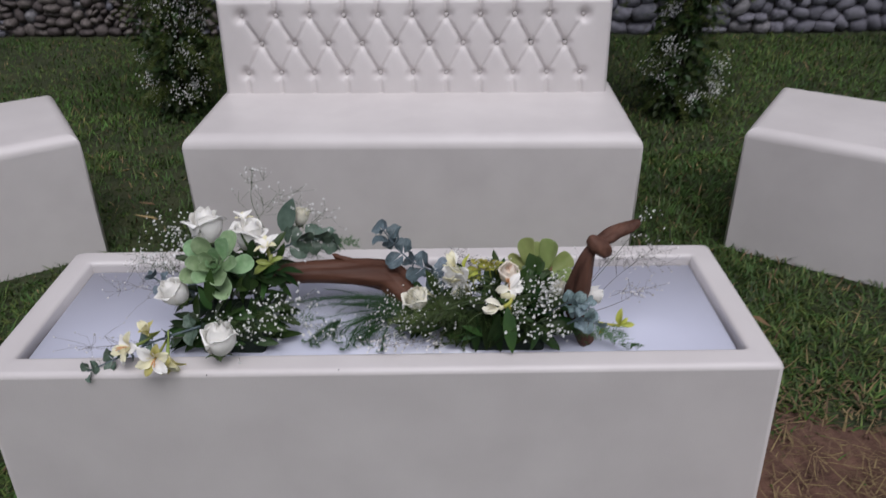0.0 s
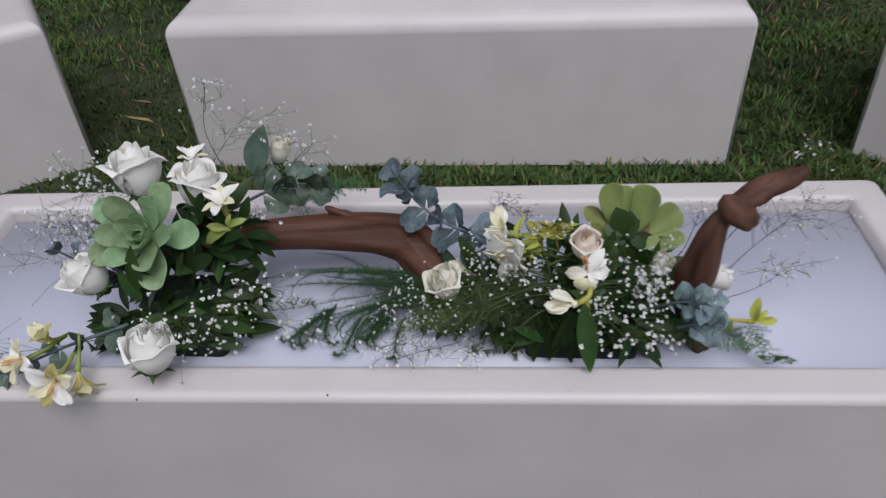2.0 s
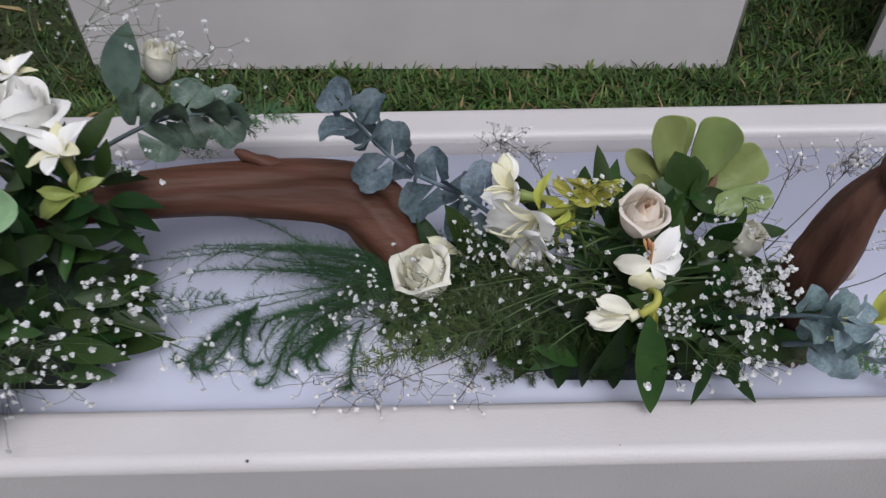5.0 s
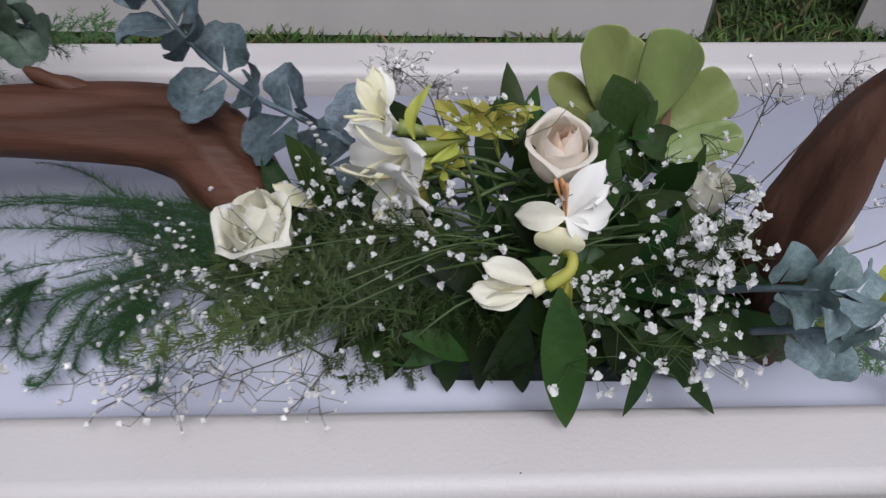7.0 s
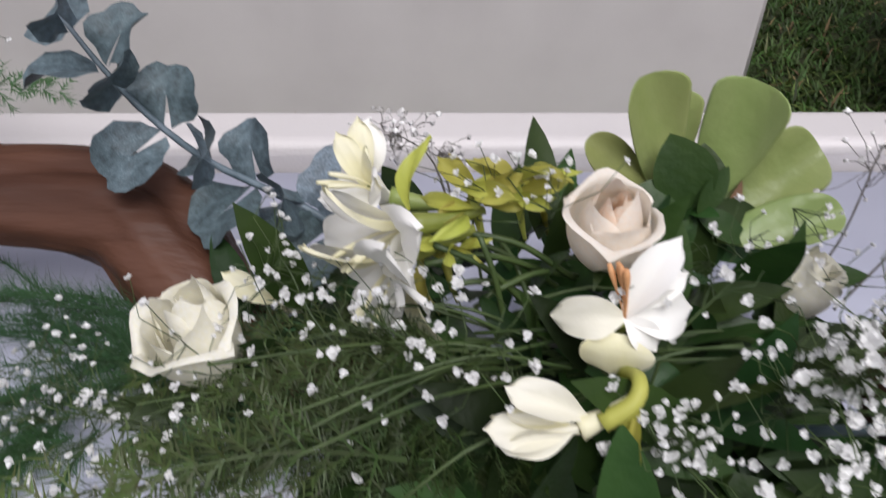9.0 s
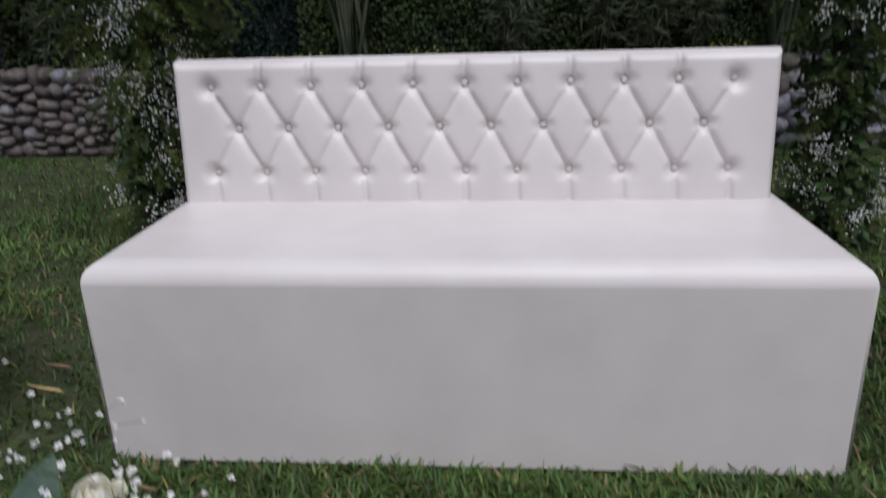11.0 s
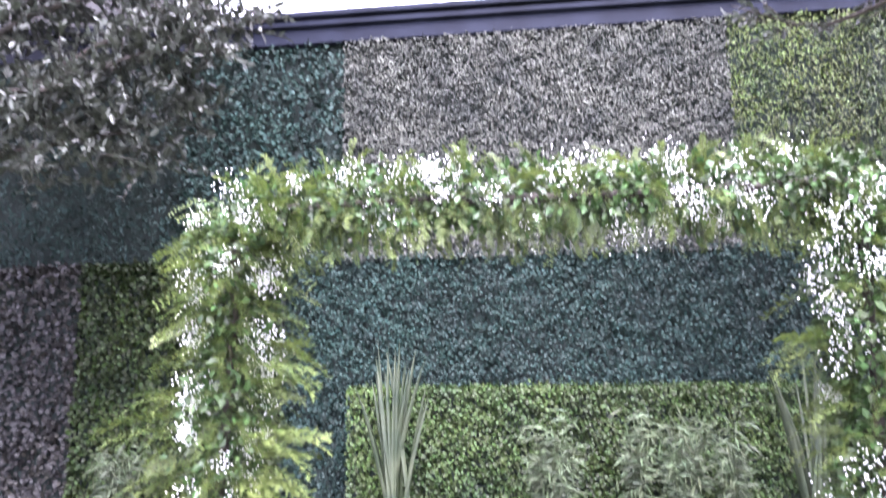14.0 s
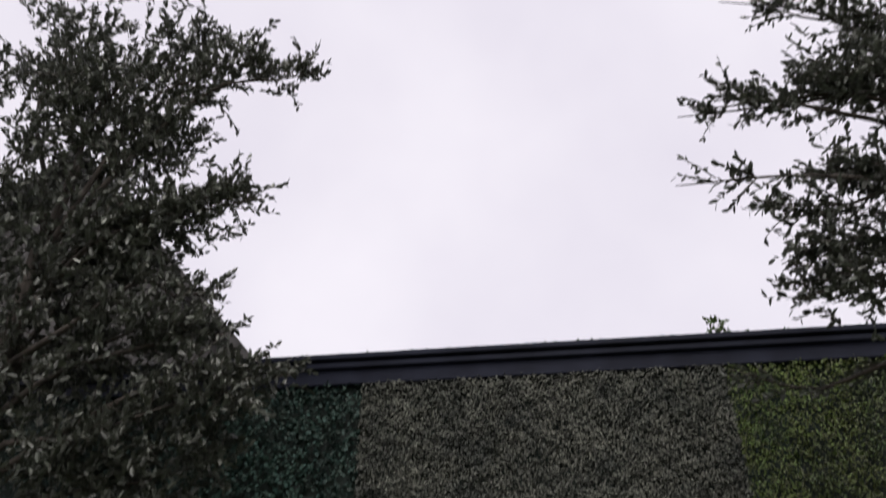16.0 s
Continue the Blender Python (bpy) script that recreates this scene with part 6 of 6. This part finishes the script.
    flower = trumpet(bouquet, (0.249, 1.222, 0.540), mouth, 0.0035, label="white freesia with orange stamens")
    set_petals(flower, [(tall, mouth, (0.42, 0.45, 0.72), (-0.3, -0.75, 0.6), 1.12), (broad, mouth, (0.92, 0.05, 0.10), (-0.2, -0.8, 0.55), 0.98), (cream_side, mouth, (-0.95, -0.15, 0.12), (0.05, -0.75, 0.65), 1.0), (lip, mouth + (-0.002, -0.004, -0.004), (-0.14, -0.62, -0.42), (0, -0.45, 0.9), 0.80), (broad, mouth, (0.50, -0.45, -0.30), (0, -0.7, 0.7), 0.62), (tall, mouth + (0.0, 0.004, 0), (0.70, 0.25, 0.5), (-0.2, -0.8, 0.5), 0.85)])
    add_stamens(flower, mouth, (-0.16, 0.15, 0.85), 0.021, 4, (-0.1, 0.1, 0.3))
    mouth = np.array([0.229, 1.170, 0.551])
    closed = [blade_petal("petal", CREAM, 0.028, 0.012, 0.62, -0.16, 0.75, 0.09, 0.5), blade_petal("petal", CREAM, 0.029, 0.0125, 0.62, -0.10, 0.7, 0.10, 0.55), blade_petal("petal", BUTTER, 0.027, 0.011, 0.62, -0.12, 0.75, 0.05, 0.4)]
    flower = trumpet(bouquet, (0.246, 1.176, 0.560), mouth, 0.0042, BUTTER, "closed cream freesia")
    fan_of_petals(flower, mouth, (-0.97, 0.05, -0.16), closed, 6, 8, 1.0, 30)
    set_petals(flower, [(closed[1], mouth + (0.002, 0.002, 0.003), (-0.9, 0.12, 0.32), (0.1, -0.5, 0.8), 1.0)])
    sheath = tagged(mesh_part("freesia_stalk", *tube(curve_through([(0.248, 1.200, 0.545), (0.2485, 1.182, 0.562), (0.246, 1.174, 0.560), (0.236, 1.170, 0.554)], 12), np.linspace(0.0022, 0.0034, 12), 8), CHARTREUSE, bouquet, "pale green freesia stalk"))
    set_petals(sheath, [(gold, (0.246, 1.170, 0.556), (0.05, -0.25, -0.9), (-0.3, -0.9, 0.2), 1.05), (gold_back, (0.247, 1.174, 0.560), (-0.25, -0.15, -0.9), facing, 0.85)], "leaf")
    # yellow-green withered petals and buds between the alstroemerias and the rose
    for centre, count, spread in (((0.196, 1.258, 0.577), 11, 0.9), ((0.213, 1.268, 0.576), 9, 0.8), ((0.184, 1.246, 0.560), 6, 0.7), ((0.225, 1.285, 0.566), 6, 0.6)):
        tuft = trumpet(bouquet, np.add(centre, (0.006, 0.004, -0.03)), centre, 0.0022, CHARTREUSE, "tuft of yellow-green withered petals")
        for i in range(count):
            a = i * 2.4 + rng.normal(0, 0.3)
            way = np.array([math.cos(a), 0.7 * math.sin(a) - 0.15, 0.35 + rng.normal(0, 0.4)])
            put_leaf(tuft, gold if i % 2 else gold_back, np.add(centre, rng.normal(0, 0.003, 3)), way, facing + rng.normal(0, 0.5, 3), spread * rng.uniform(0.75, 1.15)).name = "petal"
    for tip, way in (((0.171, 1.250, 0.578), (0.0, 0.45, 0.9)), ((0.176, 1.246, 0.560), (0.15, -0.4, -0.8))):
        put_leaf(bouquet, gold, tip, way, (-0.6, -0.7, 0.3), 1.05).name = "sepal"
    for i in range(9):
        a = np.array([0.222 + rng.normal(0, 0.008), 1.245 + rng.normal(0, 0.01), 0.535 + rng.normal(0, 0.006)])
        b = np.array([0.168 + rng.uniform(0, 0.04), 1.243 + rng.normal(0, 0.012), 0.560 + rng.normal(0, 0.010)])
        mesh_part("stalk", *tube(curve_through([a, (a + b) / 2 + (0, 0, 0.006), b], 8), 0.0013, 6), STEM, bouquet)
    # yellow-green succulent leaves, with a whorl of dark leaves before them
    fan = [spoon_leaf("succulent_leaf", AEONIUM, 0.070, 0.036, 0.0055, 0.22, 0.51, 0, 0.80), spoon_leaf("succulent_leaf", AEONIUM, 0.066, 0.039, 0.0055, 0.25, 0.58, 0, 0.80), spoon_leaf("succulent_leaf", AEONIUM, 0.062, 0.036, 0.005, 0.12, 0.41, 0, 0.80), spoon_leaf("succulent_leaf", AEONIUM, 0.062, 0.026, 0.005, 0.12, 0.30)]
    for me, foot, end, normal, size in (
        (fan[0], (0.300, 1.336, 0.520), (0.274, 1.360, 0.581), (0.30, -0.85, 0.40), 1.0), (fan[2], (0.308, 1.362, 0.516), (0.305, 1.388, 0.556), (0.1, -0.8, 0.5), 0.80),
        (fan[1], (0.317, 1.340, 0.517), (0.340, 1.358, 0.568), (-0.45, -0.72, 0.50), 1.02), (fan[2], (0.320, 1.340, 0.514), (0.374, 1.352, 0.543), (-0.05, -0.72, 0.66), 1.02),
        (fan[3], (0.294, 1.330, 0.522), (0.254, 1.346, 0.552), (0.2, -0.8, 0.5), 0.86), (fan[3], (0.312, 1.312, 0.517), (0.373, 1.312, 0.530), (0.05, -0.55, 0.85), 1.04), (fan[2], (0.292, 1.328, 0.515), (0.262, 1.330, 0.532), (0.1, -0.7, 0.7), 0.6),
    ):
        ob = put_leaf(bouquet, me, foot, np.subtract(end, foot), normal, size)
        ob.name = "succulent_leaf"
        tagged(ob, "thick yellow-green succulent leaf")
    round_dark = mesh_of("leaf", *leaf_shape(0.040, 0.030, 0.10, 0.10, 10, 0.95), BRIGHT_LEAF)
    slim = mesh_of("leaf", *leaf_shape(0.034, 0.0155, 0.14, 0.16, 10, 0.95), BRIGHT_LEAF)
    heart = np.array([0.306, 1.314, 0.532])
    for me, way, size in ((round_dark, (-0.40, 0.35, 0.80), 1.0), (round_dark, (-0.85, 0.20, 0.45), 0.85), (round_dark, (0.05, 0.40, 0.80), 0.85), (slim, (0.45, 0.3, 0.6), 0.8), (slim, (0.95, 0.05, -0.02), 0.95), (slim, (0.80, -0.25, -0.30), 0.95), (slim, (0.25, -0.35, -0.75), 1.05), (slim, (-0.35, -0.4, -0.55), 0.9), (slim, (-0.7, -0.3, 0.0), 0.7), (slim, (0.3, -0.5, 0.35), 0.55), (slim, (-0.25, -0.55, 0.3), 0.5)):
        put_leaf(bouquet, me, heart + rng.normal(0, 0.002, 3), way, facing + rng.normal(0, 0.2, 3), size)
    wilt = mesh_of("leaf", *leaf_shape(0.018, 0.008, 0.5, 0.5, 6), DRY)
    put_leaf(bouquet, wilt, (0.331, 1.334, 0.520), (0.3, 0.2, 0.8), facing, 0.8)
    # long leaves that hang over the front, and the mass of dark foliage
    long_leaf = mesh_of("leaf", *leaf_shape(0.080, 0.0235, 0.12, 0.10, 12, 0.9), BRIGHT_LEAF)
    hang = mesh_of("leaf", *leaf_shape(0.076, 0.0185, 0.16, 0.10, 10, 0.9), FOLIAGE)
    put_leaf(bouquet, long_leaf, (0.2415, 1.168, 0.556), (0.10, -0.42, -0.70), (0.1, -0.85, 0.5), 1.0)
    for foot, end in (((0.175, 1.185, 0.535), (0.154, 1.166, 0.472)), ((0.190, 1.182, 0.530), (0.189, 1.164, 0.462)), ((0.222, 1.178, 0.535), (0.231, 1.163, 0.462)), ((0.205, 1.18, 0.53), (0.211, 1.164, 0.465)), ((0.298, 1.172, 0.515), (0.283, 1.138, 0.488)), ((0.300, 1.170, 0.508), (0.330, 1.142, 0.487)), ((0.270, 1.175, 0.53), (0.288, 1.160, 0.478)), ((0.165, 1.19, 0.53), (0.128, 1.172, 0.490)), ((0.23, 1.175, 0.54), (0.212, 1.160, 0.488))):
        way = np.subtract(end, foot)
        put_leaf(bouquet, hang, foot, way, (rng.normal(0, 0.3), -0.85, 0.45), np.linalg.norm(way) / 0.074)
    add_greens(bouquet, (0.245, 1.21, 0.490), np.array([0.090, 0.050, 0.060]), 84, 0.35)
    add_greens(bouquet, (0.235, 1.205, 0.518), np.array([0.065, 0.032, 0.026]), 26, 0.6)
    add_greens(bouquet, (0.13, 1.25, 0.49), np.array([0.05, 0.05, 0.04]), 30)
    add_greens(bouquet, (0.205, 1.265, 0.508), np.array([0.085, 0.045, 0.040]), 56)
    add_greens(bouquet, (0.30, 1.20, 0.515), np.array([0.050, 0.035, 0.040]), 40, 0.4)
    add_greens(bouquet, (0.30, 1.27, 0.50), np.array([0.06, 0.05, 0.04]), 40)
    for i in range(34):
        a = np.array([0.222 + rng.normal(0, 0.012), 1.212 + rng.normal(0, 0.012), 0.532 + rng.normal(0, 0.006)])
        side = -1 if i % 3 else 1
        b = a + np.array([side * rng.uniform(0.05, 0.12), rng.normal(-0.012, 0.022), rng.normal(0.010, 0.016)])
        b[2] = max(b[2], 0.492)
        mesh_part("stalk", *tube(curve_through([a, (a + b) / 2 + (0, 0, rng.uniform(0.0, 0.012)), b], 8), np.linspace(0.0009, 0.0005, 8), 5), STEM, bouquet)
    add_eucalyptus(bouquet, [(0.155, 1.290, 0.515), (0.125, 1.305, 0.532), (0.097, 1.311, 0.545), (0.072, 1.312, 0.560), (0.050, 1.314, 0.582), (0.034, 1.318, 0.603), (0.020, 1.325, 0.622)], 8, 0.036, "arching sprig of blue-grey eucalyptus", 0.14)
    add_eucalyptus(bouquet, [(0.31, 1.19, 0.525), (0.330, 1.165, 0.560), (0.350, 1.152, 0.575), (0.374, 1.152, 0.568)], 5, 0.025, "pale blue eucalyptus sprig", 0.5, EUC_PALE)
    add_eucalyptus(bouquet, [(0.345, 1.17, 0.52), (0.365, 1.152, 0.545), (0.390, 1.155, 0.530)], 4, 0.024, "", 0.3, EUC_PALE)
    # gypsophila
    for root, centre, radii, n, size in (
        ((0.20, 1.22, 0.52), (0.165, 1.198, 0.568), (0.040, 0.028, 0.020), 66, 0.0029), ((0.2, 1.2, 0.52), (0.125, 1.235, 0.560), (0.028, 0.022, 0.018), 34, 0.0028),
        ((0.2, 1.2, 0.50), (0.065, 1.190, 0.532), (0.05, 0.035, 0.026), 84, 0.0027), ((0.12, 1.18, 0.48), (0.030, 1.205, 0.512), (0.04, 0.03, 0.022), 30, 0.0026), ((0.14, 1.2, 0.50), (0.095, 1.165, 0.520), (0.05, 0.02, 0.022), 50, 0.0027),
        ((0.27, 1.2, 0.54), (0.308, 1.160, 0.592), (0.015, 0.018, 0.026), 95, 0.0030), ((0.27, 1.2, 0.54), (0.303, 1.172, 0.572), (0.020, 0.022, 0.026), 60, 0.0029),
        ((0.25, 1.2, 0.52), (0.262, 1.165, 0.553), (0.018, 0.014, 0.016), 46, 0.0028), ((0.26, 1.19, 0.51), (0.285, 1.146, 0.528), (0.038, 0.016, 0.026), 26, 0.0037),
        ((0.26, 1.2, 0.53), (0.282, 1.215, 0.570), (0.035, 0.03, 0.015), 20, 0.0028), ((0.2, 1.25, 0.54), (0.210, 1.258, 0.590), (0.032, 0.02, 0.010), 26, 0.0027),
        ((0.3, 1.18, 0.5), (0.322, 1.155, 0.520), (0.026, 0.014, 0.024), 24, 0.0032), ((0.36, 1.25, 0.50), (0.505, 1.345, 0.640), (0.022, 0.015, 0.012), 16, 0.0028), ((0.3, 1.26, 0.53), (0.335, 1.275, 0.545), (0.03, 0.02, 0.010), 26, 0.0028),
        ((0.14, 1.19, 0.50), (0.050, 1.165, 0.498), (0.045, 0.022, 0.014), 14, 0.0026),
    ):
        add_spray(bouquet, root, centre, np.array(radii), n, size)
    for root, centre, radii, n in (
        ((0.15, 1.19, 0.50), (0.055, 1.150, 0.492), (0.045, 0.018, 0.010), 26), ((0.16, 1.19, 0.50), (0.115, 1.146, 0.492), (0.026, 0.016, 0.008), 14), ((0.13, 1.19, 0.50), (0.012, 1.152, 0.494), (0.03, 0.016, 0.010), 13),
        ((0.19, 1.28, 0.54), (0.155, 1.395, 0.525), (0.022, 0.016, 0.014), 36), ((0.19, 1.29, 0.54), (0.185, 1.385, 0.518), (0.016, 0.014, 0.010), 16), ((0.33, 1.27, 0.51), (0.392, 1.330, 0.556), (0.022, 0.012, 0.014), 16), ((0.37, 1.28, 0.50), (0.440, 1.325, 0.562), (0.022, 0.015, 0.016), 44),
        ((0.38, 1.23, 0.50), (0.50, 1.31, 0.575), (0.05, 0.03, 0.03), 60), ((0.39, 1.23, 0.50), (0.485, 1.265, 0.525), (0.04, 0.02, 0.015), 30),
    ):
        add_spray(bouquet, root, centre, np.array(radii), int(n * 1.5), 0.0024, BUD_GREY, GREY_STEM, True)
    # the lime green flower at the end
    flower = trumpet(bouquet, (0.405, 1.216, 0.492), (0.446, 1.221, 0.480), 0.003, CHARTREUSE, "lime green alstroemeria bud")
    big_gold = blade_petal("petal", CHARTREUSE, 0.034, 0.012, 0.55, 0.10, 0.7, 0.05, 0.2)
    set_petals(flower, [(big_gold, (0.446, 1.221, 0.480), (0.0, 0.15, 0.95), (-0.5, -0.8, 0.2), 1.0), (big_gold, (0.446, 1.221, 0.480), (0.90, 0.05, 0.05), facing, 0.85), (big_gold, (0.447, 1.222, 0.480), (0.55, 0.2, 0.5), facing, 0.6), (gold, (0.420, 1.218, 0.488), (-0.3, -0.5, -0.6), facing, 0.9)])
    # asparagus fern
    for i in range(26):
        add_plume(bouquet, (0.10 + rng.normal(0, 0.03), 1.243 + rng.normal(0, 0.016), 0.505), math.pi + rng.normal(-0.05, 0.25), rng.uniform(0.12, 0.25), rng.normal(0.15, 0.4), rng.normal(0.5, 0.9), rng.uniform(0.01, 0.04), DARK_FERN)
    for i in range(14):
        add_plume(bouquet, (rng.uniform(-0.11, 0.09), 1.232 + rng.normal(0, 0.01), 0.482), math.pi + rng.uniform(0.3, 1.2), rng.uniform(0.05, 0.085), rng.normal(0.2, 0.4), rng.choice([-1, 1, 1]) * rng.uniform(1.5, 3.4), 0.022, DARK_FERN)
    roots = [(0.15 + rng.normal(0, 0.03), 1.25 + rng.normal(0, 0.02), 0.495 + abs(rng.normal(0, 0.012))) for _ in range(3)]
    ways = [(-1 + rng.normal(0, 0.12), rng.normal(-0.05, 0.14), rng.normal(0.02, 0.08)) for _ in range(3)]
    add_ferns(bouquet, roots, ways, rng.uniform(0.10, 0.14, 3), DARK_FERN)
    roots = [(0.185 + rng.normal(0, 0.02), 1.205 + rng.normal(0, 0.015), 0.533 + rng.normal(0, 0.012)) for _ in range(12)]
    ways = [(rng.normal(-0.9, 0.15), -0.04 + rng.normal(0, 0.16), rng.normal(0.06, 0.14)) for _ in range(12)]
    add_ferns(bouquet, roots, ways, rng.uniform(0.085, 0.135, 12), BOUQUET_FERN)
    add_ferns(bouquet, [(0.19, 1.182, 0.545), (0.195, 1.180, 0.540), (0.205, 1.18, 0.535), (0.20, 1.182, 0.53), (0.215, 1.18, 0.525), (0.185, 1.185, 0.535), (0.225, 1.18, 0.52)], [(-0.55, -0.20, -0.75), (-0.45, -0.2, -0.8), (-0.2, -0.18, -0.9), (-0.7, -0.2, -0.55), (-0.1, -0.18, -0.9), (-0.85, -0.15, -0.4), (-0.3, -0.15, -0.9)], [0.085, 0.09, 0.075, 0.095, 0.065, 0.10, 0.055], BOUQUET_FERN)
    roots = [(0.365 + rng.normal(0, 0.025), 1.200 + rng.normal(0, 0.012), 0.505 + rng.normal(0, 0.01)) for _ in range(7)]
    ways = [(rng.normal(0.80, 0.25), -0.40 + rng.normal(0, 0.15), rng.normal(-0.12, 0.06)) for _ in range(7)]
    add_ferns(bouquet, roots, ways, rng.uniform(0.065, 0.115, 7), DARK_FERN)


build_driftwood()
build_left_arrangement()
build_right_arrangement()


# ---- small things lying on the lawn ----
def build_litter():
    leaf = mesh_of("leaf", *leaf_shape(0.06, 0.022, 0.5, -0.25, 5), DRY)
    for x, y, a, s in ((-1.20, 2.95, 70, 1.0), (-0.98, 2.62, 20, 1.1), (-0.93, 2.50, 15, 1.5), (-1.5, 4.1, 40, 1.3), (1.0, 1.9, 120, 1.4), (1.02, 1.12, 10, 0.8), (1.6, 3.3, 30, 0.9), (0.86, 2.1, 50, 0.8), (-0.62, 2.1, 80, 1.0), (-0.55, 2.16, 10, 0.8), (1.9, 3.5, 75, 1.2)):
        ob = tagged(new("dry_leaf", leaf), "curled dry brown leaf lying on the grass", "fallen leaf", group="fallen leaves")
        ob.matrix_basis = pose(x, y, 0.030, 0, 8, a + 75) @ Matrix.Diagonal((0.55 * s, s, s, 1))


build_litter()

build_stone_wall()
